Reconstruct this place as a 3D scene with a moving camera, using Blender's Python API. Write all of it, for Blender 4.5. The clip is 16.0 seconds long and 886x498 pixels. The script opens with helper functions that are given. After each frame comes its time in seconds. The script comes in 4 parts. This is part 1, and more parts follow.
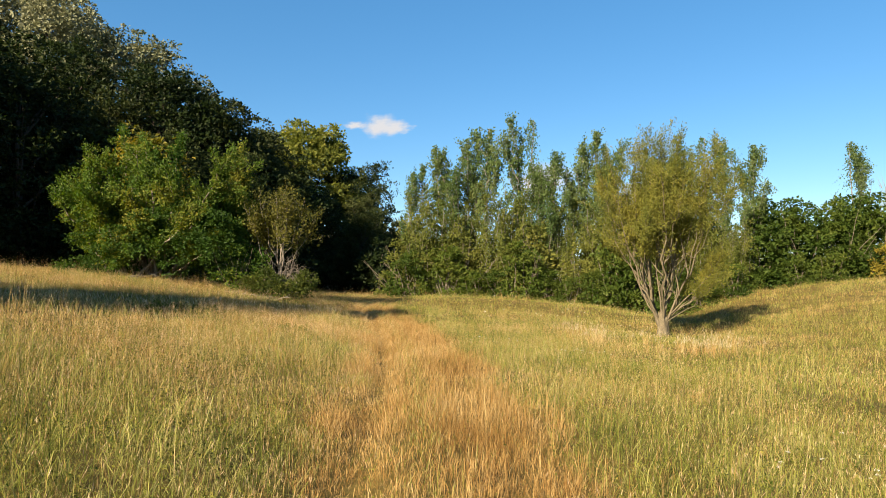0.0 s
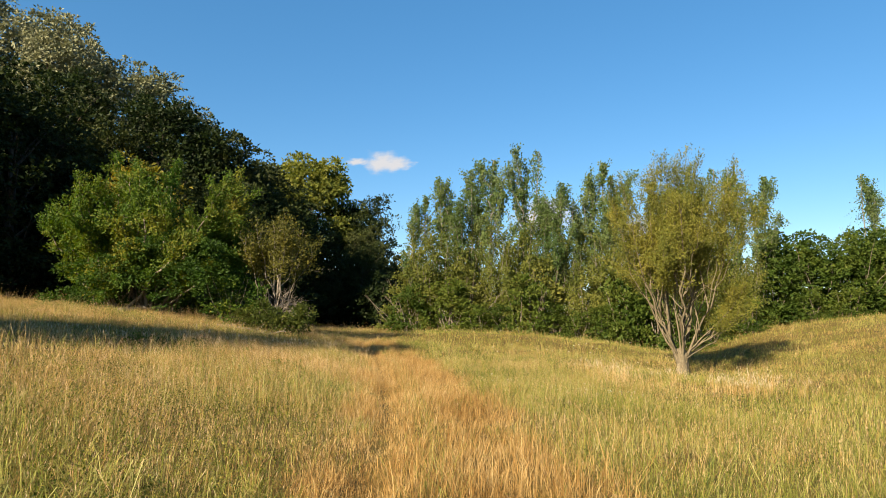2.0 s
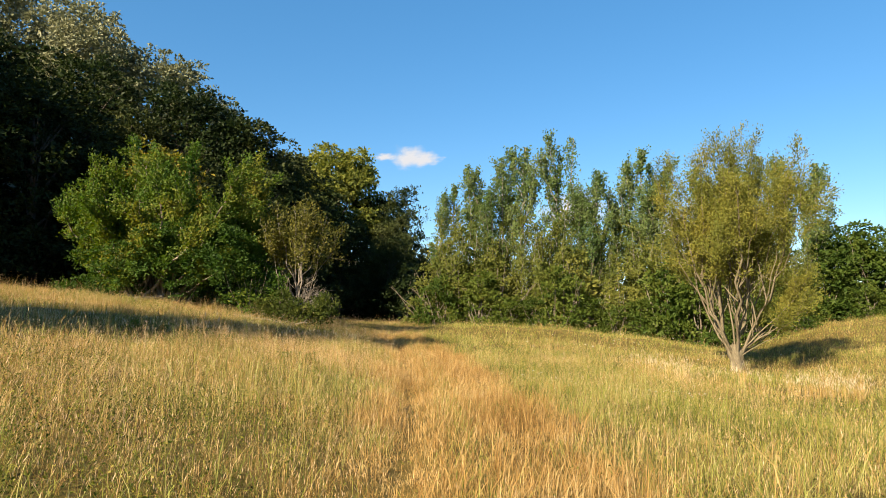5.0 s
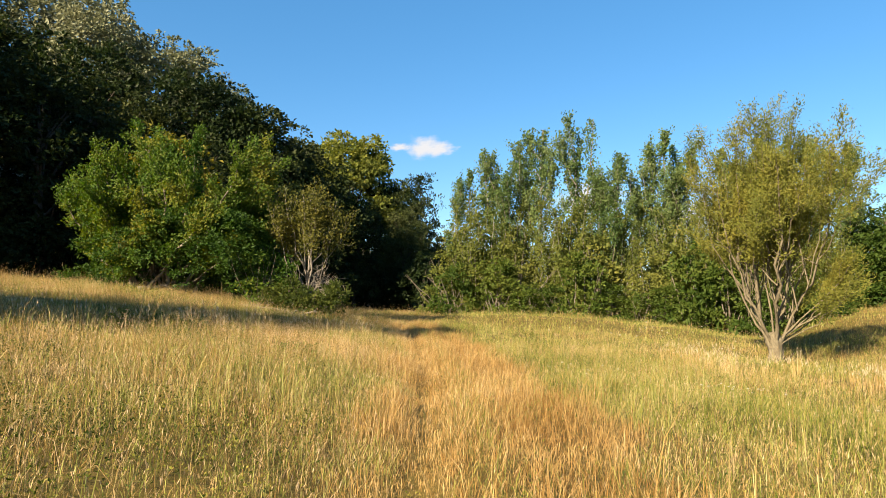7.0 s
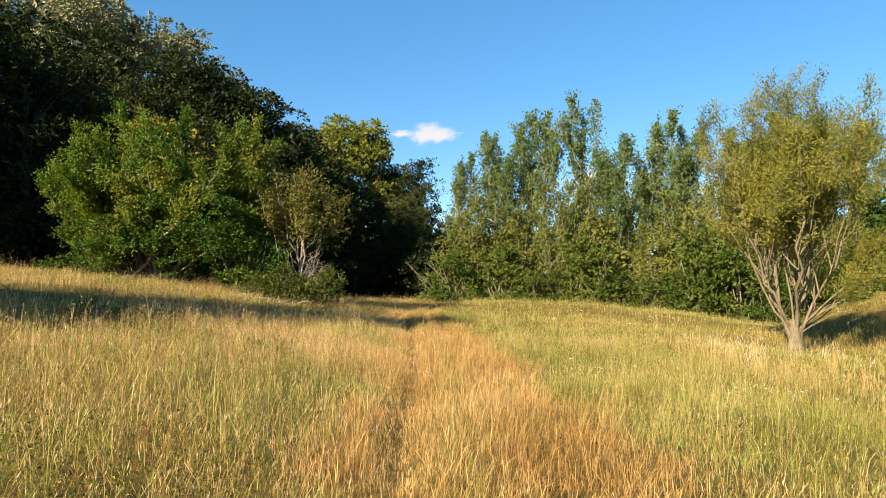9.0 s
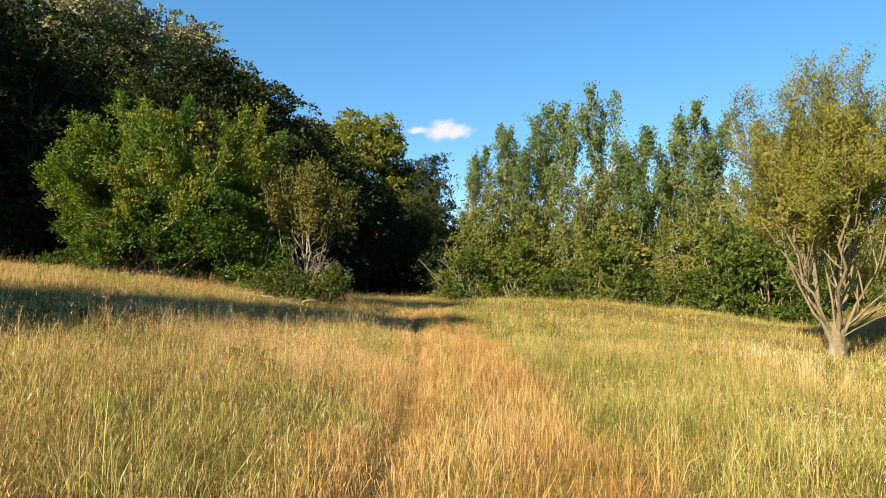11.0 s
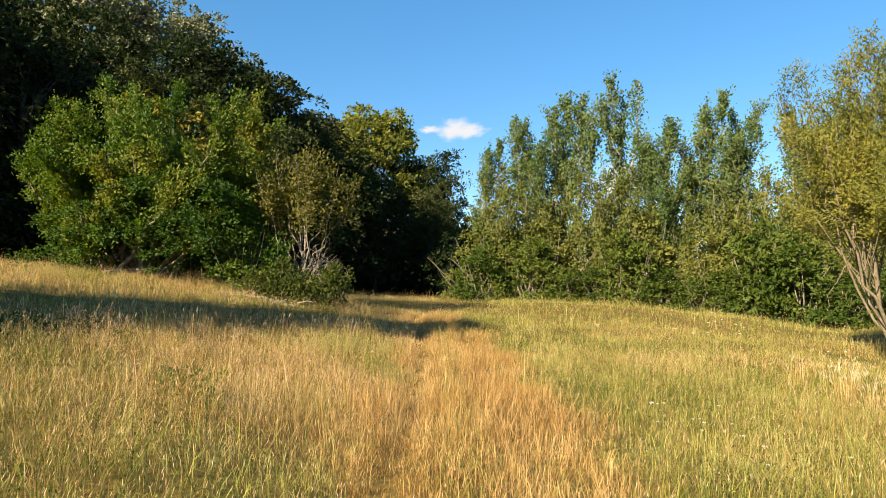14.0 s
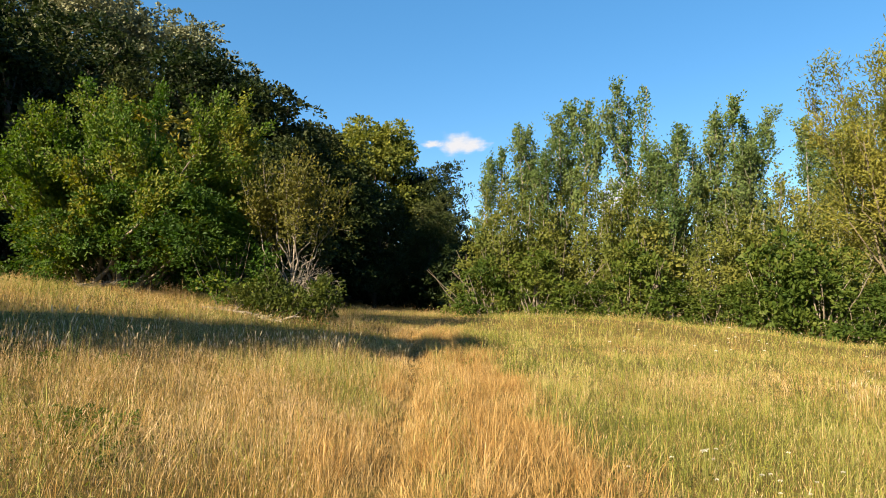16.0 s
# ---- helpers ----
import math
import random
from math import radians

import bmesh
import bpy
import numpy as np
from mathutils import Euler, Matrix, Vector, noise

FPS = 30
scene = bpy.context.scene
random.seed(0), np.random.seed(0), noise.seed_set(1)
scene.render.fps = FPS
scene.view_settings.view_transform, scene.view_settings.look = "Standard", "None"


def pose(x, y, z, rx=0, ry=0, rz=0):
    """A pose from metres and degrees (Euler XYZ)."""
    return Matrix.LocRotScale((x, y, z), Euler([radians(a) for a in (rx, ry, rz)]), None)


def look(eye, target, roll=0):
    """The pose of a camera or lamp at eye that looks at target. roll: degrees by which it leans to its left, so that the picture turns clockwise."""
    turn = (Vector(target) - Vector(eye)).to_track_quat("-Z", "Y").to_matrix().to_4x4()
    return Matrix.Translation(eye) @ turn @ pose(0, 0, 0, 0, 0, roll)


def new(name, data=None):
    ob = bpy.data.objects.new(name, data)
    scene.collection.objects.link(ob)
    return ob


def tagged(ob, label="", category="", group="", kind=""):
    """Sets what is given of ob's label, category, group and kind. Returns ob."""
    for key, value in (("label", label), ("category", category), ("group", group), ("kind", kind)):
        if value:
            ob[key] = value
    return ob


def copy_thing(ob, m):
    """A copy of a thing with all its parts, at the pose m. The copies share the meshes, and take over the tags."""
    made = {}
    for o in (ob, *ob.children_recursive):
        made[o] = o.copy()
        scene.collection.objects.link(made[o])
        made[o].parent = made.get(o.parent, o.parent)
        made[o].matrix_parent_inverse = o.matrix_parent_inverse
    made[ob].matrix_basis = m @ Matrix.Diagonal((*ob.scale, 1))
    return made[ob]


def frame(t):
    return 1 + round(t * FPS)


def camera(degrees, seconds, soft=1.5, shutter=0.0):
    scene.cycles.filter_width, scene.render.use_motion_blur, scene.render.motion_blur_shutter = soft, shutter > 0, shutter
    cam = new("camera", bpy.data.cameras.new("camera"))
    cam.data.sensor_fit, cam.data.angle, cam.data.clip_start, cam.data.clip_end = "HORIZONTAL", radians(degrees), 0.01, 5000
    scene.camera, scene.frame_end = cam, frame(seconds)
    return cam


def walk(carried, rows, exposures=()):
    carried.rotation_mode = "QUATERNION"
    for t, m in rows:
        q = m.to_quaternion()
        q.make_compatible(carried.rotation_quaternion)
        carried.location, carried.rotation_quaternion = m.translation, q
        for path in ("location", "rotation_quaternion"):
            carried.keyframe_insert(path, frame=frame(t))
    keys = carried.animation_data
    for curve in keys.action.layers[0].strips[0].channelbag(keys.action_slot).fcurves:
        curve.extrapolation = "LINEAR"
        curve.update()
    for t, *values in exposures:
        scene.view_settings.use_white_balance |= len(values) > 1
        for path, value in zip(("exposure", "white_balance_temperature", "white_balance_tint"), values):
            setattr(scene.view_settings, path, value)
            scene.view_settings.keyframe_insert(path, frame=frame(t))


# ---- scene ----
cam = camera(69.6, 16.0, soft=0.95)
METRES, EYE, TILT, LEAN, TURN = 16.1, 1.5, 0.0, 5.6, 4.4
ROWS = [
    (0.0, 0.0, 0.0, 0.0, -0.32, 3.31, -5.47),
    (0.5, -0.0033, 0.0354, -0.0035, -0.54, 4.42, -5.42),
    (1.0, -0.0051, 0.069, -0.0044, -0.84, 5.39, -5.48),
    (1.5, -0.0114, 0.0998, -0.006, -0.74, 6.41, -5.56),
    (2.0, -0.0147, 0.1288, -0.0107, -0.25, 6.52, -5.62),
    (2.5, -0.0157, 0.1581, -0.0142, 0.43, 6.46, -5.82),
    (3.0, -0.0208, 0.1869, -0.0179, 1.14, 6.5, -5.69),
    (3.5, -0.0241, 0.2134, -0.0193, 1.22, 6.37, -5.88),
    (4.0, -0.022, 0.2416, -0.021, 1.39, 6.21, -5.99),
    (6.5, -0.0328, 0.389, -0.0297, 3.5, 5.12, -5.8),
    (7.0, -0.0308, 0.4235, -0.0315, 3.65, 4.81, -5.68),
    (7.5, -0.0301, 0.4541, -0.029, 3.74, 4.48, -5.67),
    (8.0, -0.0309, 0.4834, -0.0256, 3.85, 4.18, -5.56),
    (8.5, -0.0257, 0.5128, -0.0253, 3.87, 3.81, -5.29),
    (11.0, -0.0219, 0.6623, -0.0189, 5.36, 3.16, -5.46),
    (11.5, -0.0227, 0.6955, -0.0172, 5.93, 3.14, -5.49),
    (12.0, -0.0227, 0.7273, -0.0163, 6.07, 3.08, -5.64),
    (12.5, -0.0294, 0.7591, -0.0147, 6.26, 3.13, -5.63),
    (13.0, -0.0306, 0.7896, -0.0162, 6.34, 3.11, -5.64),
    (13.5, -0.03, 0.8194, -0.0156, 6.41, 3.04, -5.75),
    (14.0, -0.0329, 0.8523, -0.0155, 6.45, 3.01, -5.71),
    (14.5, -0.0321, 0.8844, -0.0168, 6.48, 2.96, -5.65),
    (15.0, -0.0304, 0.9197, -0.0161, 6.58, 3.04, -5.75),
    (15.5, -0.0347, 0.9575, -0.0141, 6.58, 3.81, -5.64),
    (16.0, -0.0362, 0.993, -0.0172, 6.71, 4.27, -5.56),
]
walk(cam, [(t, pose(0, 0, EYE, TILT, LEAN, TURN) @ pose(METRES * x, METRES * y, METRES * z, 90 + pitch, roll, yaw)) for t, x, y, z, yaw, pitch, roll in ROWS],
     exposures=((0.0, 1.73), (1.0, 1.68), (4.0, 1.76), (6.5, 1.91), (8.5, 1.95), (12.5, 1.97), (16.0, 1.92)))

# ---- world, sun, exposure ----
SUN_AZ, SUN_EL = 60.0, 28.0          # the light travels this many degrees left of +x, at this elevation
world = bpy.data.worlds.new("world")
scene.world = world
world.use_nodes = True
wn = world.node_tree.nodes
sky = wn.new("ShaderNodeTexSky")
sky.sky_type, sky.sun_disc = "NISHITA", False
sky.sun_elevation, sky.sun_rotation = radians(SUN_EL), radians(270 - SUN_AZ)
sky.air_density, sky.dust_density, sky.ozone_density = 1.0, 0.25, 1.6
wn["Background"].inputs["Strength"].default_value = 0.053
deep = wn.new("ShaderNodeHueSaturation")
deep.inputs["Saturation"].default_value, deep.inputs["Hue"].default_value = 1.32, 0.498
world.node_tree.links.new(sky.outputs[0], deep.inputs["Color"])
even = wn.new("ShaderNodeMix")
even.data_type = "RGBA"
even.inputs["Factor"].default_value, even.inputs["B"].default_value = 0.28, (0.70, 2.30, 4.5, 1.0)
world.node_tree.links.new(deep.outputs[0], even.inputs["A"])
world.node_tree.links.new(even.outputs["Result"], wn["Background"].inputs[0])
sun = new("sun", bpy.data.lights.new("sun", "SUN"))
sun.data.energy, sun.data.angle, sun.data.color = 5.0, radians(0.55), (1.0, 0.83, 0.575)
_a, _e = radians(SUN_AZ), radians(SUN_EL)
sun.matrix_world = look((0, 0, 60), (60 * math.cos(_a) * math.cos(_e), 60 * math.sin(_a) * math.cos(_e), 60 - 60 * math.sin(_e)))


# ---- materials ----
def mat_nodes(name):
    m = bpy.data.materials.new(name)
    m.use_nodes = True
    nt = m.node_tree
    nt.nodes.clear()
    return m, nt


def leafy(name, cols, trans=0.35, rough=0.55, patch=0.35, gloss=0.12, spread=0.55):
    """Leaf or blade surface: colour varies leaf by leaf and in soft patches; some light passes through."""
    m, nt = mat_nodes(name)
    N, L = nt.nodes, nt.links
    geo = N.new("ShaderNodeNewGeometry")
    obj = N.new("ShaderNodeObjectInfo")
    no = N.new("ShaderNodeTexNoise")
    no.inputs["Scale"].default_value, no.inputs["Detail"].default_value = patch, 3
    L.new(geo.outputs["Position"], no.inputs["Vector"])
    a = N.new("ShaderNodeMath"); a.operation = "MULTIPLY_ADD"
    a.inputs[1].default_value = 0.5 * spread
    L.new(geo.outputs["Random Per Island"], a.inputs[0])
    b = N.new("ShaderNodeMath"); b.operation = "MULTIPLY_ADD"
    b.inputs[1].default_value, b.inputs[2].default_value = 1.3, -0.5 - 0.25 * (spread - 1)
    L.new(no.outputs["Fac"], b.inputs[0])
    L.new(b.outputs[0], a.inputs[2])
    c = N.new("ShaderNodeMath"); c.operation = "MULTIPLY_ADD"
    c.inputs[1].default_value = 0.3
    L.new(obj.outputs["Random"], c.inputs[0]); L.new(a.outputs[0], c.inputs[2])
    r = N.new("ShaderNodeValToRGB")
    els = r.color_ramp.elements
    while len(els) < len(cols):
        els.new(0.5)
    for i, col in enumerate(cols):
        els[i].position = 0.08 + 0.84 * i / (len(cols) - 1)
        els[i].color = (*col, 1)
    L.new(c.outputs[0], r.inputs[0])
    p = N.new("ShaderNodeBsdfPrincipled")
    p.inputs["Roughness"].default_value = rough
    p.inputs["Specular IOR Level"].default_value = gloss
    L.new(r.outputs[0], p.inputs["Base Color"])
    t = N.new("ShaderNodeBsdfTranslucent")
    hs = N.new("ShaderNodeHueSaturation")
    hs.inputs["Saturation"].default_value, hs.inputs["Value"].default_value = 1.15, 1.25
    L.new(r.outputs[0], hs.inputs["Color"]); L.new(hs.outputs[0], t.inputs[0])
    mx = N.new("ShaderNodeMixShader"); mx.inputs[0].default_value = trans
    L.new(p.outputs[0], mx.inputs[1]); L.new(t.outputs[0], mx.inputs[2])
    o = N.new("ShaderNodeOutputMaterial"); L.new(mx.outputs[0], o.inputs[0])
    return m


def rough_mat(name, cols, scale, bump=0.4, rough=0.9, stretch=(1, 1, 1), fine=9.0):
    """Bark, soil or wood: two scales of noise with relief."""
    m, nt = mat_nodes(name)
    N, L = nt.nodes, nt.links
    geo = N.new("ShaderNodeNewGeometry")
    mp = N.new("ShaderNodeMapping"); mp.inputs["Scale"].default_value = stretch
    L.new(geo.outputs["Position"], mp.inputs[0])
    n1, n2 = N.new("ShaderNodeTexNoise"), N.new("ShaderNodeTexNoise")
    n1.inputs["Scale"].default_value, n1.inputs["Detail"].default_value = scale, 6
    n2.inputs["Scale"].default_value, n2.inputs["Detail"].default_value = scale * fine, 5
    for n in (n1, n2):
        L.new(mp.outputs[0], n.inputs["Vector"])
    ad = N.new("ShaderNodeMath"); ad.operation = "MULTIPLY_ADD"
    ad.inputs[1].default_value, ad.inputs[2].default_value = 0.55, -0.02
    L.new(n2.outputs[0], ad.inputs[0])
    ad2 = N.new("ShaderNodeMath"); ad2.operation = "MULTIPLY_ADD"; ad2.inputs[1].default_value = 0.5
    L.new(n1.outputs[0], ad2.inputs[0]); L.new(ad.outputs[0], ad2.inputs[2])
    r = N.new("ShaderNodeValToRGB")
    els = r.color_ramp.elements
    while len(els) < len(cols):
        els.new(0.5)
    for i, col in enumerate(cols):
        els[i].position = 0.32 + 0.4 * i / (len(cols) - 1)
        els[i].color = (*col, 1)
    L.new(ad2.outputs[0], r.inputs[0])
    p = N.new("ShaderNodeBsdfPrincipled")
    p.inputs["Roughness"].default_value, p.inputs["Specular IOR Level"].default_value = rough, 0.2
    L.new(r.outputs[0], p.inputs["Base Color"])
    bp = N.new("ShaderNodeBump"); bp.inputs["Strength"].default_value, bp.inputs["Distance"].default_value = bump, 0.05
    L.new(ad2.outputs[0], bp.inputs["Height"]); L.new(bp.outputs[0], p.inputs["Normal"])
    o = N.new("ShaderNodeOutputMaterial"); L.new(p.outputs[0], o.inputs[0])
    return m


M_SOIL = rough_mat("thatch_soil", [(0.04, 0.028, 0.005), (0.1, 0.07, 0.013), (0.17, 0.12, 0.026)], 0.8, fine=14)
M_BARK = rough_mat("grey_bark", [(0.0667, 0.0533, 0.04), (0.16, 0.1333, 0.1), (0.24, 0.2066, 0.16)], 2.0, stretch=(1, 1, 0.25))
M_BARK_WILLOW = rough_mat("willow_bark", [(0.0546, 0.0437, 0.0262), (0.1382, 0.1128, 0.0728), (0.2402, 0.2037, 0.1382)], 6.0, stretch=(1, 1, 0.2), bump=1.0)
M_BARK_DARK = rough_mat("dark_bark", [(0.02, 0.0166, 0.0134), (0.0533, 0.0433, 0.0334), (0.0867, 0.0733, 0.0567)], 2.0, stretch=(1, 1, 0.25))
M_BARK_PALE = rough_mat("pale_bark", [(0.0934, 0.0833, 0.0667), (0.1866, 0.1667, 0.1333), (0.28, 0.2534, 0.2066)], 2.0, stretch=(1, 1, 0.3))
M_DEAD = rough_mat("dead_wood", [(0.104, 0.0858, 0.0676), (0.1872, 0.1611, 0.1326), (0.2703, 0.2445, 0.2079)], 4.0)

L_HAW = leafy("hawthorn_leaf", [(0.0161, 0.043, 0.008), (0.0375, 0.0805, 0.0117), (0.0761, 0.1164, 0.0161), (0.17, 0.161, 0.0232)], patch=0.28)
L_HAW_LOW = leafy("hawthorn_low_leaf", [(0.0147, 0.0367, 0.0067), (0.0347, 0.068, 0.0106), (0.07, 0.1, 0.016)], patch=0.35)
L_SHRUB = leafy("shrub_leaf", [(0.0215, 0.0444, 0.0077), (0.0521, 0.0828, 0.0138), (0.1074, 0.1303, 0.023)], patch=0.4, trans=0.42)
L_OLIVE = leafy("olive_leaf", [(0.0585, 0.0819, 0.019), (0.1172, 0.1333, 0.0293), (0.1831, 0.1793, 0.0424)], patch=0.4, trans=0.45)
L_WILLOW = leafy("willow_leaf", [(0.0733, 0.092, 0.02), (0.1434, 0.15, 0.03), (0.23, 0.2066, 0.04)], patch=0.5, trans=0.42)
L_POPLAR = leafy("poplar_leaf", [(0.0546, 0.092, 0.0276), (0.0948, 0.138, 0.0429), (0.1603, 0.1917, 0.0736)], patch=0.35, trans=0.45)
# oak and undergrowth leaf, darkened so the wood's shade reads deeper
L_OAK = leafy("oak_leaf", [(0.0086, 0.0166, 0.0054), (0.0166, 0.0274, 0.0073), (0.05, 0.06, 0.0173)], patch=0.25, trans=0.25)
# the oak leaf again, sunlight put into its colour as a lighter olive
L_OAK_LIT = leafy("lit_oak_leaf", [(0.0134, 0.022, 0.0067), (0.0347, 0.044, 0.0127), (0.0833, 0.09, 0.028)], patch=0.25, trans=0.25)
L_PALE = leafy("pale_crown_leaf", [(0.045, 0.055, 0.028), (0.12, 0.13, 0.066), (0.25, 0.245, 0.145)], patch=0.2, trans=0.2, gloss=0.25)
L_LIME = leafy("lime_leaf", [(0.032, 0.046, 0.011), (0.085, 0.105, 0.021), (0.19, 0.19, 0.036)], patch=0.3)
L_BRAMBLE = leafy("bramble_leaf", [(0.02, 0.034, 0.007), (0.055, 0.072, 0.014), (0.12, 0.125, 0.024)], patch=0.9, trans=0.4)
L_BROWN = leafy("withering_leaf", [(0.04, 0.0466, 0.01), (0.0934, 0.09, 0.0187), (0.16, 0.1333, 0.028)], patch=0.8)
L_YELLOW = leafy("yellowing_leaf", [(0.07, 0.075, 0.015), (0.14, 0.125, 0.02), (0.22, 0.17, 0.024)], patch=0.3)

G_GREEN = leafy("green_grass", [(0.0356, 0.0551, 0.01), (0.1069, 0.1185, 0.02), (0.2088, 0.2062, 0.0424), (0.3055, 0.2855, 0.1058)], patch=0.45, trans=0.2, spread=1.55)
G_DRY = leafy("dry_grass", [(0.1498, 0.0824, 0.0213), (0.2881, 0.1814, 0.0585), (0.3804, 0.2583, 0.1063), (0.4841, 0.3628, 0.1914)], patch=0.6, trans=0.22, spread=1.55)
G_TRACK = leafy("track_grass", [(0.1614, 0.0847, 0.024), (0.2939, 0.1774, 0.06), (0.3804, 0.2542, 0.1004), (0.461, 0.339, 0.1638)], patch=0.7, trans=0.24, spread=1.55)
G_HEAD = leafy("seed_head", [(0.2536, 0.1646, 0.0797), (0.3804, 0.2655, 0.1435), (0.4956, 0.3718, 0.2339)], patch=0.5, trans=0.3, spread=1.55)
G_HERB = leafy("herb_leaf", [(0.0203, 0.0366, 0.0045), (0.0575, 0.073, 0.0095), (0.1624, 0.1561, 0.0251), (0.2979, 0.2522, 0.0613)], patch=0.8, trans=0.3, spread=1.55)
G_PLUME = leafy("pale_plume", [(0.292, 0.2257, 0.1328), (0.3783, 0.3118, 0.2058), (0.4447, 0.3849, 0.2788)], patch=0.5, trans=0.3)
M_WHITE = leafy("white_petals", [(0.4023, 0.3905, 0.3431), (0.4614, 0.4555, 0.426)], patch=2.0, trans=0.2)


# ---- mesh helpers ----
def mesh_of(name, V, F, mats, mi=None, smooth=False):
    """A mesh from arrays; F has one row a face, all of one size."""
    me = bpy.data.meshes.new(name)
    V, F = np.asarray(V, np.float32), np.asarray(F, np.int32)
    me.vertices.add(len(V)); me.vertices.foreach_set("co", V.ravel())
    k = F.shape[1]
    me.loops.add(F.size); me.loops.foreach_set("vertex_index", F.ravel())
    me.polygons.add(len(F)); me.polygons.foreach_set("loop_start", np.arange(len(F), dtype=np.int32) * k)
    if mi is not None:
        me.polygons.foreach_set("material_index", np.asarray(mi, np.int32))
    me.polygons.foreach_set("use_smooth", np.full(len(F), smooth))
    for m in mats:
        me.materials.append(m)
    me.update(calc_edges=True)
    return me


def part_mesh(name, me, parent, label=""):
    ob = new(name, me)
    ob.parent = parent
    return tagged(ob, label)


def thing(name, place, label, category, group="", kind="", turn=0.0, size=1.0):
    e = new(name)
    e.empty_display_size = 0.3
    e.matrix_world = pose(*place, 0, 0, turn) @ Matrix.Scale(size, 4)
    return tagged(e, label, category, group, kind)


def tube(path, radii, sides=6):
    """Vertices and quads of a tapering tube along a path."""
    P, n = np.asarray(path, float), len(path)
    T = np.gradient(P, axis=0)
    T /= np.linalg.norm(T, axis=1)[:, None] + 1e-9
    ref = np.where(np.abs(T[:, 2:3]) > 0.9, [[1.0, 0, 0]], [[0, 0, 1.0]])
    A = np.cross(T, ref); A /= np.linalg.norm(A, axis=1)[:, None]
    B = np.cross(T, A)
    ang = np.linspace(0, 2 * np.pi, sides, endpoint=False)
    V = P[:, None] + np.asarray(radii)[:, None, None] * (np.cos(ang)[None, :, None] * A[:, None] + np.sin(ang)[None, :, None] * B[:, None])
    i, j = np.meshgrid(np.arange(n - 1), np.arange(sides), indexing="ij")
    a, b = i * sides + j, i * sides + (j + 1) % sides
    F = np.stack([a, b, b + sides, a + sides], -1).reshape(-1, 4)
    return V.reshape(-1, 3), F


def join(pieces):
    Vs, Fs, n = [], [], 0
    for V, F in pieces:
        Vs.append(V); Fs.append(F + n); n += len(V)
    return np.concatenate(Vs), np.concatenate(Fs)


def unit(v):
    return v / (np.linalg.norm(v, axis=-1, keepdims=True) + 1e-9)


def leaves(C, D, length, width, rng, fold=0.25, droop=0.0, face=None, loose=0.5):
    """One folded four-cornered leaf at each of C, growing along D (jittered); face: the way its upper side turns."""
    n = len(C)
    D = unit(D + rng.normal(0, 0.55, (n, 3)) + [0, 0, -droop])
    if face is None:
        S = unit(np.cross(D, rng.normal(0, 1, (n, 3))))
    else:
        S = unit(np.cross(D, unit(face) + rng.normal(0, loose, (n, 3))))
    U = np.cross(S, D)
    ln = (length * rng.uniform(0.65, 1.3, n))[:, None]
    wd = (width * rng.uniform(0.7, 1.25, n))[:, None]
    V = np.stack([C, C + D * ln * 0.45 + S * wd * 0.5 + U * wd * fold, C + D * ln, C + D * ln * 0.5 - S * wd * 0.5 + U * wd * fold], 1)
    return V.reshape(-1, 3), np.arange(4 * n).reshape(n, 4)


# ---- the lie of the land ----
def smooth(a, b, v):
    s = np.clip((v - a) / (b - a), 0, 1)
    return s * s * (3 - 2 * s)


def track_x(y):
    y = np.clip(y, -60, 46)
    return -0.09 * y - 0.0021 * y * np.abs(y) * (y > 0)


def land(x, y):
    """Height of the soil."""
    x, y = np.asarray(x, float), np.asarray(y, float)
    p = sum(w * np.interp(y + o, [-40, 0, 7, 14, 22, 38, 52, 66, 90, 140], [0.2, -0.12, -0.52, -0.46, -0.60, -0.50, -0.15, 0.10, 0.0, 0.3])
            for o, w in ((-3, 0.25), (0, 0.5), (3, 0.25)))
    d = x - track_x(y)
    slope = (0.125 + 0.035 * smooth(20, 44, y)) * (1 - 0.8 * smooth(47, 62, y))
    left = slope * np.sqrt(np.clip(-d - 1.0, 0, None) ** 2 + 0.8) * smooth(0.6, 3.0, -d)
    left = left - (slope - 0.07) * np.sqrt(np.clip(-d - 15, 0, 250) ** 2 + 4) * smooth(14, 18, -d)
    left = left + 0.40 * np.clip(-d - 25, 0, 90) * smooth(52, 80, y)
    right = -0.056 * np.clip(d - 0.8, 0, 15)
    hill = 2.65 * smooth(12, 42, x) * smooth(8, 44, y)
    knoll = 0.75 * np.exp(-((x - 1) / 10) ** 2 - ((y - 58) / 9) ** 2)
    gully = -0.9 * np.exp(-((x - 17) / 5) ** 2 - ((y - 62) / 12) ** 2) - 0.5 * np.exp(-((x - 12) / 4) ** 2 - ((y - 42) / 6) ** 2)
    ruts = -0.07 * (1.3 * np.exp(-((d + 0.72) / 0.2) ** 2) + np.exp(-((d - 0.78) / 0.22) ** 2))
    bumps = 0.05 * np.sin(x * 0.9 + 1.3 * np.sin(y * 0.35)) * np.sin(y * 0.7 + 0.8) + 0.03 * np.sin(x * 2.1 + y * 1.3)
    return p + left + right + hill + knoll + gully + ruts + bumps * (1 - 0.7 * np.exp(-(d / 1.4) ** 2))


def spot(x, y, sink=0.0):
    return (x, y, float(land(x, y)) - sink)


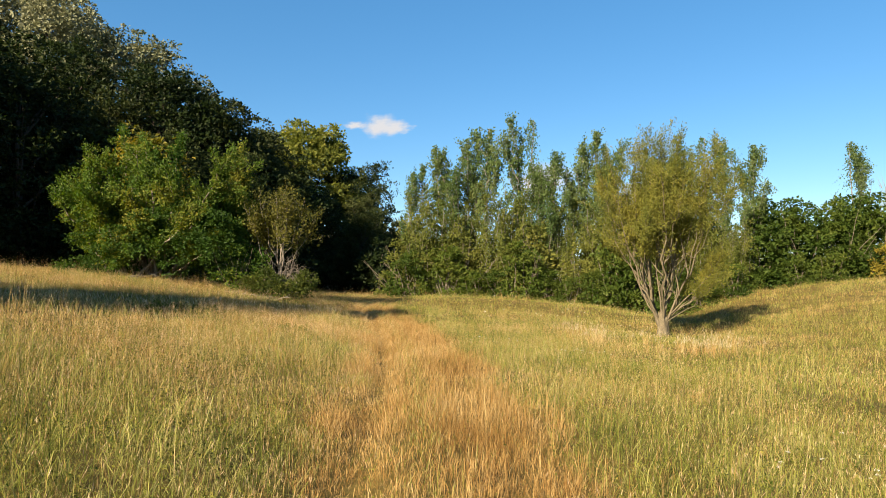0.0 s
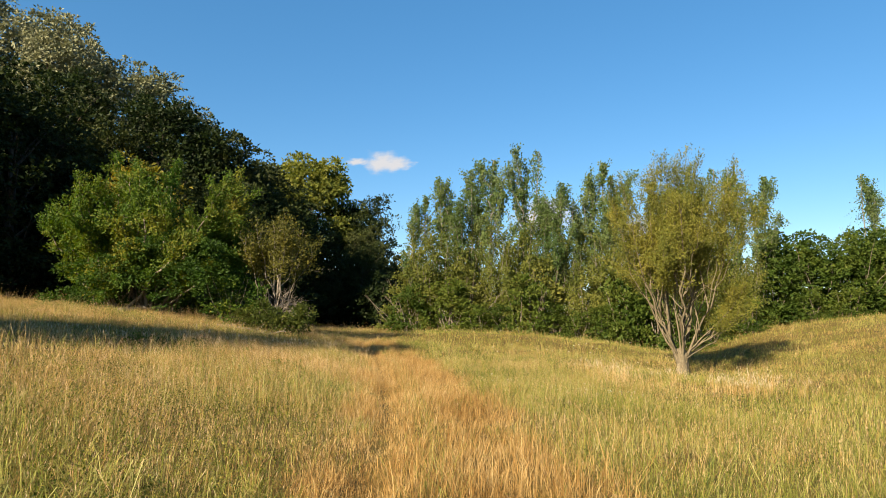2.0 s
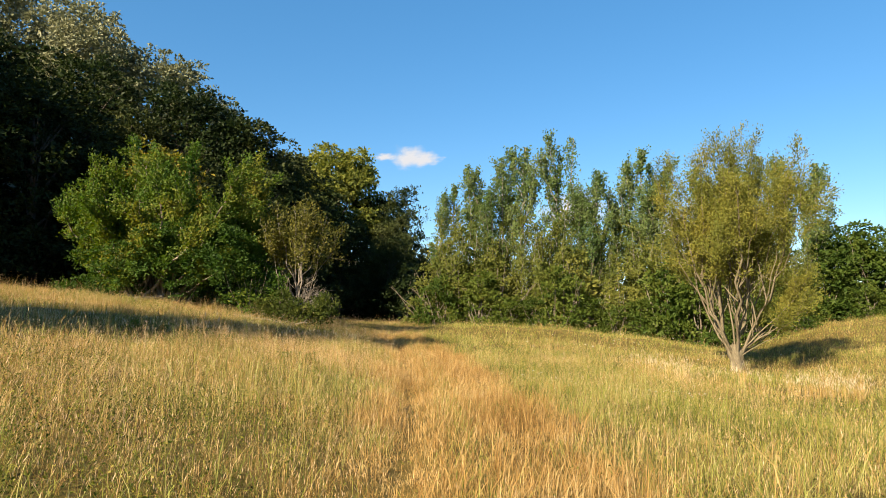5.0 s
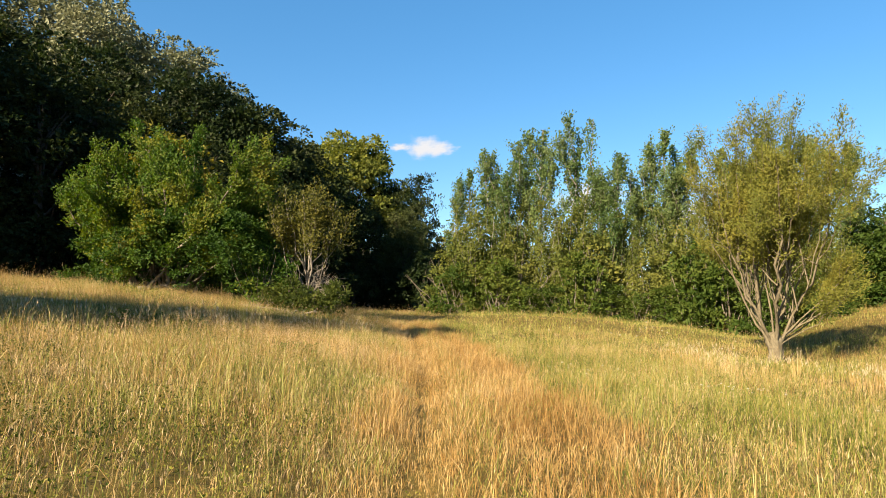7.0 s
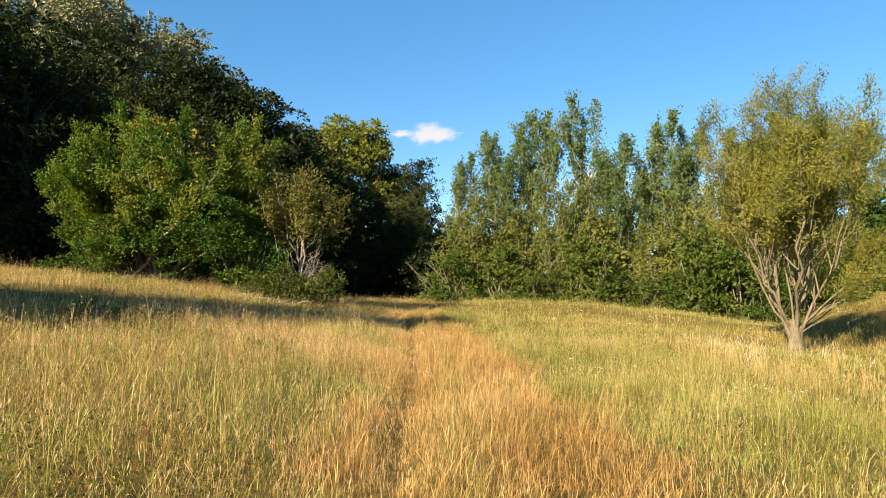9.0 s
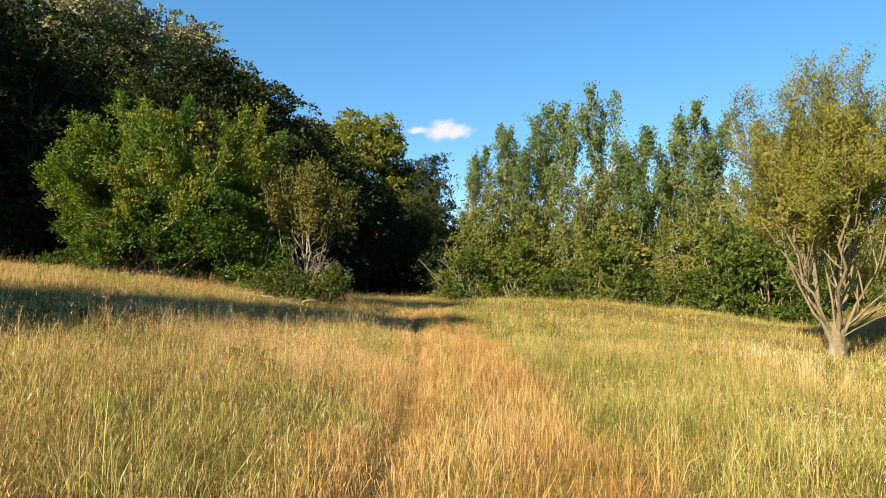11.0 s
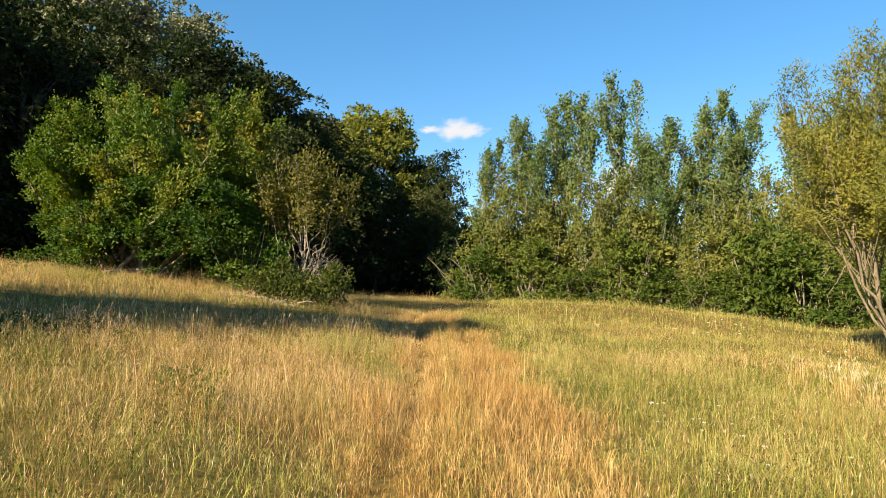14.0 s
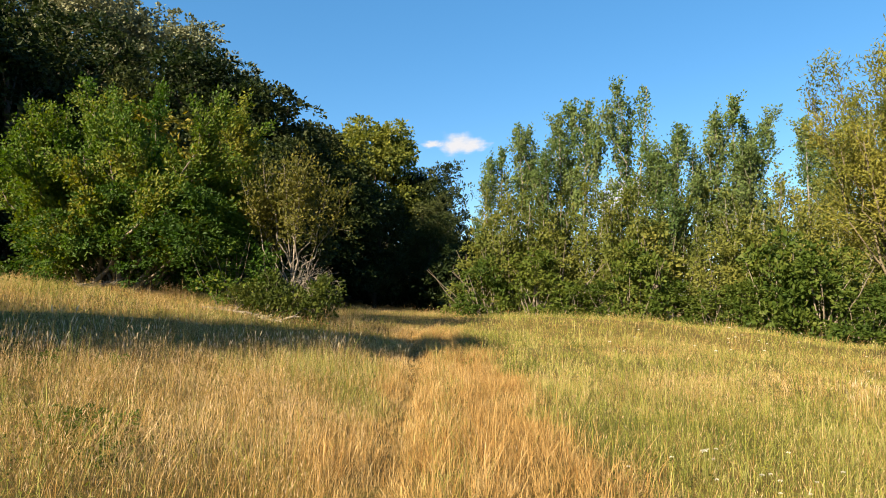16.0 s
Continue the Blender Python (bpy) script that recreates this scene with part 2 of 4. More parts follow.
def ground_mesh():
    gx = np.concatenate([[-3000, -1500, -700, -350, -220], np.arange(-150, -40, 4.0), np.arange(-40, -12, 0.8), np.arange(-12, 12, 0.3), np.arange(12, 45, 0.8), np.arange(45, 150, 5.0), [220, 350, 700, 1500, 3000]])
    gy = np.concatenate([[-3000, -1500, -700, -300, -120], np.arange(-60, 0, 3.0), np.arange(0, 46, 0.5), np.arange(46, 90, 0.9), np.arange(90, 180, 5.0), [220, 350, 700, 1500, 3000]])
    X, Y = np.meshgrid(gx, gy)
    Z = land(np.clip(X, -160, 160), np.clip(Y, -80, 180))
    V = np.stack([X, Y, Z], -1).reshape(-1, 3)
    n, m = len(gx), len(gy)
    i, j = np.meshgrid(np.arange(m - 1), np.arange(n - 1), indexing="ij")
    a = i * n + j
    F = np.stack([a, a + 1, a + n + 1, a + n], -1).reshape(-1, 4)
    return mesh_of("ground", V, F, [M_SOIL], smooth=True)


tagged(new("ground", ground_mesh()), "rough meadow soil under dry thatch and long grass", "ground", kind="structure")


# ---- trees ----
def limb(start, direction, length, radius, rng, bend=0.25, lift=0.0, steps=6):
    P, d = [np.array(start, float)], unit(np.array(direction, float))
    for _ in range(steps):
        d = unit(d + rng.normal(0, bend, 3) * 0.5 + [0, 0, lift])
        P.append(P[-1] + d * length / steps)
    return np.array(P), np.linspace(radius, radius * 0.25, steps + 1)


def lobe_crown(rng, lobes, per, leaf, wide, up=0.25, clump=11):
    """Leaves in small sprays on the outer skins of many overlapping lobes (centre, radii)."""
    Vs = []
    for c, r in lobes:
        k = max(3, int(per * (r[0] * r[1] + r[0] * r[2]) / 2 / clump))
        N = unit(rng.normal(0, 1, (k, 3)))
        N[:, 2] = np.where(rng.random(k) < 0.4, np.abs(N[:, 2]), N[:, 2])
        wob = 0.87 + 0.12 * np.sin(N[:, :1] * 5 + c[0] * 3) * np.sin(N[:, 1:2] * 6 + c[1] * 2) + rng.normal(0, 0.07, (k, 1))
        hub = np.array(c) + N * np.array(r) * wob
        size = np.repeat(rng.uniform(0.5, 1.15, k) * max(leaf * 0.85, 0.20 * r[0]), clump)[:, None]
        off = rng.normal(0, 1, (k * clump, 3)) * [0.75, 0.75, 0.42]
        M = np.repeat(N, clump, 0)
        C = np.repeat(hub, clump, 0) + off * size
        out = unit(off * [1, 1, 1.6] + 0.5 * M)
        Vs.append(leaves(C, out * [1, 1, 0.5] + M * 0.3, leaf, wide, rng, face=M * 0.75 + off * 0.3 + [0, 0, 0.3 + up], loose=0.4))
    return join(Vs)


def broad_tree(name, rng, height, spread, base, leaf_mat, bark, label, category, nlobes=60, per=60, leaf=0.5, wide=0.34, flat=1.0):
    """Broad-leaved tree: trunk, limbs, a crown of leaves on many lobes with gaps between."""
    t = thing(name, (0, 0, 0), label, category)
    P, R = limb((0, 0, -0.4), (0, 0, 1), height * 0.72, height * 0.018, rng, bend=0.09, steps=8)
    bole = part_mesh("trunk", mesh_of("trunk", *tube(P, R * np.r_[1.35, 1.05, np.ones(7)], 9), [bark], smooth=True), t)
    crown_h = height - base
    lobes = []
    for i in range(nlobes):
        z = rng.uniform(0.02, 0.98)
        prof = np.sin(np.pi * min(1, (0.18 + 0.82 * (1 - z)) ** 0.8) * 0.62 + 0.0) if z > 0.3 else 0.75 + 0.6 * z
        prof = min(1.0, prof)
        a, rr = rng.uniform(0, 2 * np.pi), spread * prof * rng.uniform(0.55, 0.98)
        r = spread * rng.uniform(0.20, 0.36)
        c = (rr * np.cos(a), rr * np.sin(a), base + z * crown_h * 0.93)
        lobes.append((c, (r, r, r * rng.uniform(0.6, 0.85) * flat)))
        if i % 6 == 0:
            k = min(8, max(2, int(8 * (c[2] - 2) / (height * 0.72))))
            s = P[max(1, k - 2)]
            Q, q = limb(s, np.array(c) - s, np.linalg.norm(np.array(c) - s), height * 0.006, rng, 0.14, 0.03)
            part_mesh("limb", mesh_of("limb", *tube(Q, q, 5), [bark], smooth=True), bole)
    part_mesh("crown", mesh_of("crown", *lobe_crown(rng, lobes, per, leaf, wide), [leaf_mat]), t)
    return t


def arc(foot, end, bow, radius, rng, steps=8):
    """A stem from foot to end that leaves outward and bends upward."""
    a, e = np.array(foot, float), np.array(end, float)
    m = a + (e - a) * [0.62, 0.62, 0.42] + [0, 0, bow]
    f = np.linspace(0, 1, steps + 1)[:, None]
    P = (1 - f) ** 2 * a + 2 * f * (1 - f) * m + f * f * e
    ln = np.linalg.norm(e - a)
    P[1:-1] += rng.normal(0, 0.016 * ln, (steps - 1, 3))
    return P, radius * (1 - 0.8 * f[:, 0])


def stem_tree(name, rng, stems, leaf_mat, bark, label, category, leaf, wide, per_m, fuzz, start=0.35, trunk=None, twigs=5, droop=0.0, twig=1.0, body=0.5, stem_name="stem", up=0.3):
    """Tree or shrub of rising stems (foot, end, bow, radius), each with twigs that carry the leaves."""
    t = thing(name, (0, 0, 0), label, category)
    Vs, fine = [], []
    heart = np.mean([e for _, e, _, _ in stems], axis=0) * [1, 1, 0.7]
    host = part_mesh("trunk", mesh_of("trunk", *trunk, [bark], smooth=True), t) if trunk else t
    for foot, end, bow, radius in stems:
        P, R = arc(foot, end, bow, radius, rng)
        length = np.linalg.norm(P[-1] - P[0])
        for k in range(twigs):
            f = rng.uniform(start, 1.0)
            s = np.array([np.interp(f * 8, np.arange(9), P[:, i]) for i in range(3)])
            d = unit(P[-1] - P[-3]) * 0.7 + rng.normal(0, 0.55, 3) + [0, 0, up]
            Q, q = limb(s, d, twig * rng.uniform(0.5, 1.4), max(0.008, radius * 0.2), rng, 0.2, 0.05, steps=4)
            fine.append(tube(Q[::2], q[::2], 3))
            n = int(per_m * np.linalg.norm(Q[-1] - Q[0]))
            g = rng.random(n) ** 0.7 * 4
            C = np.stack([np.interp(g, np.arange(5), Q[:, i]) for i in range(3)], 1) + rng.normal(0, fuzz, (n, 3))
            Vs.append(leaves(C, unit(Q[-1] - Q[0])[None].repeat(n, 0) * 0.8, leaf, wide, rng, droop=droop, face=unit(C - heart) + [0, 0, 0.6], loose=0.45))
        part_mesh(stem_name, mesh_of(stem_name, *tube(P, R, 6), [bark], smooth=True), host)
        n = int(per_m * length * body * (1 - start))
        if n > 1:
            g = (start + (1 - start) * rng.random(n)) * 8
            C = np.stack([np.interp(g, np.arange(9), P[:, i]) for i in range(3)], 1) + rng.normal(0, fuzz, (n, 3))
            Vs.append(leaves(C, rng.normal(0, 0.5, (n, 3)) + [0, 0, 0.5], leaf, wide, rng, droop=droop, face=unit(C - heart) + [0, 0, 0.6], loose=0.45))
    tagged(part_mesh("twig_growth", mesh_of("twig_growth", *join(fine), [bark], smooth=True), t), kind="stuff")
    part_mesh("crown", mesh_of("crown", *join(Vs), [leaf_mat]), t)
    return t


def dome(rng, centre, radii, zmin=-1.0, inner=0.75, bias=0.0):
    """A point in the outer part of an ellipsoid."""
    while True:
        v = unit(rng.normal(0, 1, 3) + [0, 0, bias])
        if v[2] > zmin:
            return np.array(centre) + v * np.array(radii) * rng.uniform(inner, 1.0)


def place(t, x, y, turn=0.0, size=1.0, sink=0.1, tall=1.0):
    t.matrix_world = pose(*spot(x, y, sink), 0, 0, turn) @ Matrix.Diagonal((size, size, size * tall, 1))
    return t


def copies(t, spots, sink=0.1):
    for x, y, turn, size, *tall in spots:
        c = copy_thing(t, pose(*spot(x, y, sink), 0, 0, turn))
        c.scale = (size, size, size * (tall[0] if tall else 1.0))


rng = np.random.default_rng(7)

# big hawthorn thicket on the slope
def hawthorn():
    stems = []
    for i in range(44):
        e = dome(rng, (0, 0, 3.3), (7.3, 4.4, 7.4), -0.25, 0.72, 0.2)
        if e[0] > 0:
            e[0] *= 1 + 0.55 * min(1, max(0, (e[2] - 4) / 6))
        if e[0] < -3.5 and e[2] < 4.5:
            e[2] += 2.6
        foot = (e[0] * 0.16 + rng.normal(0, 0.7), e[1] * 0.2 + rng.normal(0, 0.5), -0.2)
        stems.append((foot, e, 0.9, rng.uniform(0.06, 0.14)))
    t = stem_tree("hawthorn", rng, stems, L_HAW, M_BARK, "large spreading green hawthorn thicket with yellowing top", "bush", 0.19, 0.12, 96, 0.18, start=0.3, twigs=17, twig=1.5, body=0.3)
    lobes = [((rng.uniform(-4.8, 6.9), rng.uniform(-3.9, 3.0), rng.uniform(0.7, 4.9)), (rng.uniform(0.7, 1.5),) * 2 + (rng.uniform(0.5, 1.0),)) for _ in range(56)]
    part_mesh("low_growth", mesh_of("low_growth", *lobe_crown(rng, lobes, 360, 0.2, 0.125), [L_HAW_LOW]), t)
    return t


haw = place(hawthorn(), -24.6, 45.0, 0, 1.0, tall=1.02)


# low bramble in front of it, the half-dead tree, fallen wood
def bramble():
    t = thing("bramble_bush", (0, 0, 0), "low dense bramble bush with small olive-green leaves", "bush")
    for i in range(16):
        a = rng.uniform(0, 2 * np.pi)
        part_mesh("stem", mesh_of("stem", *tube(*limb((rng.normal(0, 0.9), rng.normal(0, 0.5), -0.1), (np.cos(a), np.sin(a), 1.3), rng.uniform(1.5, 2.6), 0.02, rng, 0.3, -0.05), 4), [M_BARK], smooth=True), t)
    lobes = [((rng.uniform(-2.3, 2.3), rng.uniform(-0.9, 0.9), rng.uniform(0.35, 1.5)), (rng.uniform(0.5, 0.9),) * 2 + (rng.uniform(0.4, 0.65),)) for _ in range(24)]
    part_mesh("foliage", mesh_of("foliage", *lobe_crown(rng, lobes, 470, 0.16, 0.10), [L_BRAMBLE]), t)
    return t


bram = place(bramble(), -14.1, 43.2, 0, 0.95, tall=1.3)
copies(bram, [(-16.6, 43.2, 120, 0.6, 1.2)])


def green_bush(x, y, wide, tall):
    t = thing("hazel_bush", (0, 0, 0), "leafy bright green bush growing against the hawthorn thicket", "bush")
    for i in range(9):
        a, lean = rng.uniform(0, 2 * np.pi), rng.uniform(0.1, 0.5)
        part_mesh("stem", mesh_of("stem", *tube(*limb((rng.normal(0, 0.25), rng.normal(0, 0.25), -0.15), (np.cos(a) * lean, np.sin(a) * lean, 1), tall * rng.uniform(0.6, 0.95), 0.03, rng, 0.2, 0.03), 5), [M_BARK], smooth=True), t)
    lobes = []
    for i in range(30):
        f, a = rng.uniform(0.12, 0.95), rng.uniform(0, 2 * np.pi)
        rr, r = wide * (1.0 - 0.6 * f ** 1.5) * rng.uniform(0.2, 1.0), wide * rng.uniform(0.22, 0.40)
        lobes.append(((rr * np.cos(a), rr * np.sin(a), f * tall), (r, r, r * rng.uniform(0.7, 1.2))))
    part_mesh("foliage", mesh_of("foliage", *lobe_crown(rng, lobes, 330, 0.19, 0.12), [L_HAW]), t)
    place(t, x, y)


green_bush(-17.6, 43.6, 1.6, 4.6)
green_bush(-16.0, 44.0, 1.1, 3.4)


def half_dead_tree():
    T, TR = limb((0, 0, -0.2), (0.06, 0, 1), 2.9, 0.14, rng, 0.16, 0.02, 6)
    stems = []
    for i in range(15):
        e = dome(rng, (0.1, 0, 4.9), (2.5, 1.9, 2.3), -0.35, 0.68, 0.15)
        stems.append((T[2 + i % 5] + rng.normal(0, 0.03, 3), e, -0.25, rng.uniform(0.025, 0.055)))
    t = stem_tree("half_dead_tree", rng, stems, L_BROWN, M_DEAD, "small half-dead tree, bare pale branches below a sparse olive crown", "tree", 0.18, 0.11, 30, 0.20, start=0.55, trunk=tube(T, TR, 8), twigs=13, twig=1.0, body=0.1, stem_name="branch", up=0.2)
    bole = [c for c in t.children if c.name.startswith("trunk")][0]
    for i in range(26):
        a = rng.uniform(-1.1, 1.1)
        s = T[rng.integers(2, 5)] + [0.05, 0, 0]
        P, R = limb(s, (np.cos(a), np.sin(a), rng.uniform(-0.15, 0.75)), rng.uniform(1.3, 2.4), rng.uniform(0.014, 0.032), rng, 0.6)
        bits = [tube(P, R, 4)]
        for k in (2, 3, 3, 4, 4, 5, 5, 6):
            bits.append(tube(*limb(P[k], unit(P[-1] - P[0]) + rng.normal(0, 0.6, 3), rng.uniform(0.4, 0.9), 0.011, rng, 0.3, steps=3), 3))
        part_mesh("bare_branch", mesh_of("bare_branch", *join(bits), [M_DEAD], smooth=True), bole, "bleached bare branch" if i == 0 else "")
    return t


place(half_dead_tree(), -14.8, 44.6, 0, 1.1)


def fallen_wood(x, y, turn, length, radius, label):
    t = thing("fallen_branch", spot(x, y, -radius * 0.9), label, "branch", "fallen wood at the thicket", turn=turn)
    P, R = limb((-length / 2, 0, 0), (1, 0, 0.02), length, radius, rng, 0.12, 0.0, 8)
    pieces = [tube(P, R, 8)]
    for k in (2, 4, 5, 6):
        pieces.append(tube(*limb(P[k], (0.6, rng.normal(0, 0.7), rng.uniform(0.1, 0.6)), length * 0.3, radius * 0.4, rng, 0.3), 5))
    part_mesh("wood", mesh_of("wood", *join(pieces), [M_DEAD], smooth=True), t)


for x, y, turn, ln, r in ((-16.0, 42.3, 10, 2.6, 0.12), (-15.0, 42.0, -14, 2.2, 0.10), (-17.2, 42.5, 30, 1.8, 0.08), (-14.0, 42.1, -30, 1.5, 0.07), (-23.7, 42.6, 35, 2.0, 0.16)):
    fallen_wood(x, y, turn, ln, r, "bleached fallen branch lying in the grass by the thicket")


# ---- willow ----
rng = np.random.default_rng(21)


def willow():
    z = np.linspace(-0.4, 1.6, 26)
    P = np.stack([0.03 * np.sin(3 * z) - 0.05 * np.clip(z - 0.5, 0, 1), 0.02 * np.sin(4 * z + 1), z], 1)
    V, F = tube(P, np.interp(z, [-0.4, 0.05, 0.45, 0.85, 1.2, 1.45, 1.6], [0.58, 0.43, 0.33, 0.32, 0.37, 0.30, 0.10]), 30)
    A = np.arctan2(V[:, 1], V[:, 0])
    furrow = 0.10 * np.sin(4 * A + 2.5 * V[:, 2]) + 0.055 * np.sin(9 * A - 3 * V[:, 2] + 2 * np.sin(6 * V[:, 2])) + 0.04 * np.sin(15 * A + 7 * V[:, 2])
    V[:, :2] *= (1 + furrow + 0.05 * np.sin(8 * V[:, 2] + 2 * A) + rng.normal(0, 0.018, len(V)))[:, None]
    stems, mains = [], []
    for i in range(8):
        a = 2 * np.pi * (i + rng.uniform(0, 0.8)) / 8
        k = 1.0 if i % 3 else 0.45
        e = np.array([3.4 * k * np.cos(a), 3.2 * k * np.sin(a), rng.uniform(8.2, 9.8) + 0.5 * (1 - k)])
        mains.append((np.array([0.26 * np.cos(a), 0.26 * np.sin(a), rng.uniform(0.85, 1.35)]), e))
        stems.append((*mains[-1], rng.uniform(-0.3, 0.6), rng.uniform(0.065, 0.105)))
    for i in range(62):
        foot, e = mains[i % 8]
        f = rng.uniform(0.15, 0.6)
        m = foot + (e - foot) * [0.62, 0.62, 0.42]
        s = (1 - f) ** 2 * foot + 2 * f * (1 - f) * m + f * f * e
        q = dome(rng, (0.3, 0, 8.3), (5.2, 4.6, 4.2), -0.75, 0.58, 0.0)
        q[:2] = 0.5 * q[:2] + 0.5 * np.linalg.norm(q[:2]) * unit(e[:2])
        stems.append((s, q, 0.2, rng.uniform(0.02, 0.042)))
    for i in range(7):
        a = rng.uniform(-1.1, 1.1)
        stems.append(((0.22 * np.cos(a), 0.22 * np.sin(a), rng.uniform(0.8, 1.3)), (3.6 * np.cos(a), 2.8 * np.sin(a), rng.uniform(3.2, 5.2)), 0.0, rng.uniform(0.03, 0.05)))
    for e in ((-3.9, 0.3, 10.9), (-3.3, -0.7, 11.5), (-3.5, 0.9, 10.2), (-0.6, 0.0, 13.1), (0.2, 0.6, 12.8), (3.4, 0.4, 11.0)):
        stems.append(((0.06 * e[0], 0.1 * e[1], 1.2), e, 0.5, rng.uniform(0.04, 0.06)))
    return stem_tree("willow_tree", rng, stems, L_WILLOW, M_BARK_WILLOW, "pollard willow, stout trunk, fan of pale stems, yellow-green leaves", "tree",
                     0.17, 0.055, 62, 0.15, start=0.50, trunk=(V, F), twigs=14, droop=0.1, twig=1.15, body=0.22, up=0.45)


place(willow(), 10.7, 40.4, 0, 1.0)


# ---- poplars ----
rng = np.random.default_rng(22)


def poplar(height):
    stems = []
    for i in range(15):
        a, z = rng.uniform(0, 2 * np.pi), (0.08 + 0.78 * i / 15) * height
        up = min(height * 0.97, z + (height - z) * rng.uniform(0.3, 0.5) + 1.2)
        r = (0.75 + 0.11 * (height - z)) * rng.uniform(0.6, 1.2)
        stems.append(((0.12 * i / 15, 0, z), (r * np.cos(a), r * np.sin(a), up), -0.2, 0.045))
    P, R = limb((0, 0, -0.3), (0.02, 0, 1), height, 0.15, rng, 0.05, 0.04, 9)
    t = stem_tree("poplar_tree", rng, stems, L_POPLAR, M_BARK_PALE, "slender young poplar with pale stem and airy grey-green leaves", "tree", 0.26, 0.19, 26, 0.20, start=0.25, twigs=11, twig=1.15,
                  trunk=tube(P, R, 7), stem_name="limb", up=0.7)
    tip, _ = limb(P[6], P[9] - P[6], height * 0.33, 0.02, rng, 0.03)
    n = 620
    g = rng.random(n) * 6
    C = np.stack([np.interp(g, np.arange(7), tip[:, i]) for i in range(3)], 1) + rng.normal(0, 1, (n, 3)) * (0.95 - 0.13 * g)[:, None] * [0.8, 0.8, 0.5]
    tagged(part_mesh("leafy_top", mesh_of("leafy_top", *leaves(C, rng.normal(0, 0.5, (n, 3)) + [0, 0, 0.6], 0.25, 0.18, rng, face=rng.normal(0, 0.4, (n, 3)) + [-0.3, -0.6, 0.6]), [L_POPLAR]), t), kind="stuff")
    return t


pops = [poplar(19.5), poplar(18.0), poplar(20.0)]
POP = [(-8.3, 74, 16.0), (-5.0, 75, 18.4), (-3.4, 73, 16.2), (-2.1, 75, 19.0), (-0.3, 74, 20.4), (3.4, 74, 21.2), (5.4, 73, 16.0), (7.0, 73, 17.0), (9.4, 75, 15.6), (11.7, 74, 20.8), (13.4, 73, 16.6),
       (15.0, 75, 18.8), (18.2, 73, 17.8), (20.4, 75, 17.0), (22.6, 74, 19.6), (26.4, 74, 17.8), (30.0, 75, 16.2), (46.6, 84, 18.0)]
for k, (x, y, h) in enumerate(POP):
    src, hh = pops[k % 3], (19.5, 18.0, 20.0)[k % 3]
    if k < 3:
        place(src, x, y, 50 * k, h / hh)
    else:
        copies(src, [(x, y, 77 * k, h / hh, rng.uniform(0.95, 1.05))])
for o in scene.objects:
    if o.name.startswith("poplar_tree"):
        tagged(o, group="row of poplars behind the hedge")


# ---- hedge and shrubs on the far side ----
rng = np.random.default_rng(23)


def shrub(label, mat, wide, tall, per=112, leaf=0.335, lobes_n=36, skirt=6):
    t = thing("shrub", (0, 0, 0), label, "bush", "hedge at the meadow edge")
    for i in range(8):
        a, lean = rng.uniform(0, 2 * np.pi), rng.uniform(0.05, 0.5)
        part_mesh("stem", mesh_of("stem", *tube(*limb((rng.normal(0, 0.4), rng.normal(0, 0.4), -0.2), (np.cos(a) * lean, np.sin(a) * lean, 1), tall * rng.uniform(0.6, 0.95), 0.06, rng, 0.2, 0.03), 5), [M_BARK], smooth=True), t)
    lobes = []
    for i in range(lobes_n):
        z = rng.uniform(0.06, 0.95)
        rr, a = wide * (1.05 - 0.75 * z ** 1.6) * rng.uniform(0.3, 1.0), rng.uniform(0, 2 * np.pi)
        r = wide * rng.uniform(0.18, 0.42) * (1.1 - 0.45 * z)
        lobes.append(((rr * np.cos(a), rr * np.sin(a), z * tall), (r, r, r * rng.uniform(0.6, 1.2))))
    for i in range(skirt):
        a = 2 * np.pi * (i + rng.random()) / skirt
        r = wide * rng.uniform(0.26, 0.36)
        lobes.append(((wide * 0.75 * np.cos(a), wide * 0.75 * np.sin(a), r * rng.uniform(0.3, 0.9)), (r, r, r * 0.9)))
    part_mesh("foliage", mesh_of("foliage", *lobe_crown(rng, lobes, per, leaf, leaf * 0.62), [mat]), t)
    return t


def young_tree(label, mat, tall):
    stems = []
    for i in range(14):
        e = dome(rng, (0, 0, tall * 0.55), (tall * 0.2, tall * 0.2, tall * 0.45), -0.3, 0.65, 0.4)
        stems.append(((rng.normal(0, 0.4), rng.normal(0, 0.4), -0.2), e, 0.3, rng.uniform(0.04, 0.09)))
    return stem_tree("young_tree", rng, stems, mat, M_BARK_PALE, label, "tree", 0.29, 0.17, 23, 0.24, start=0.2, twigs=11, twig=1.35, up=0.4)


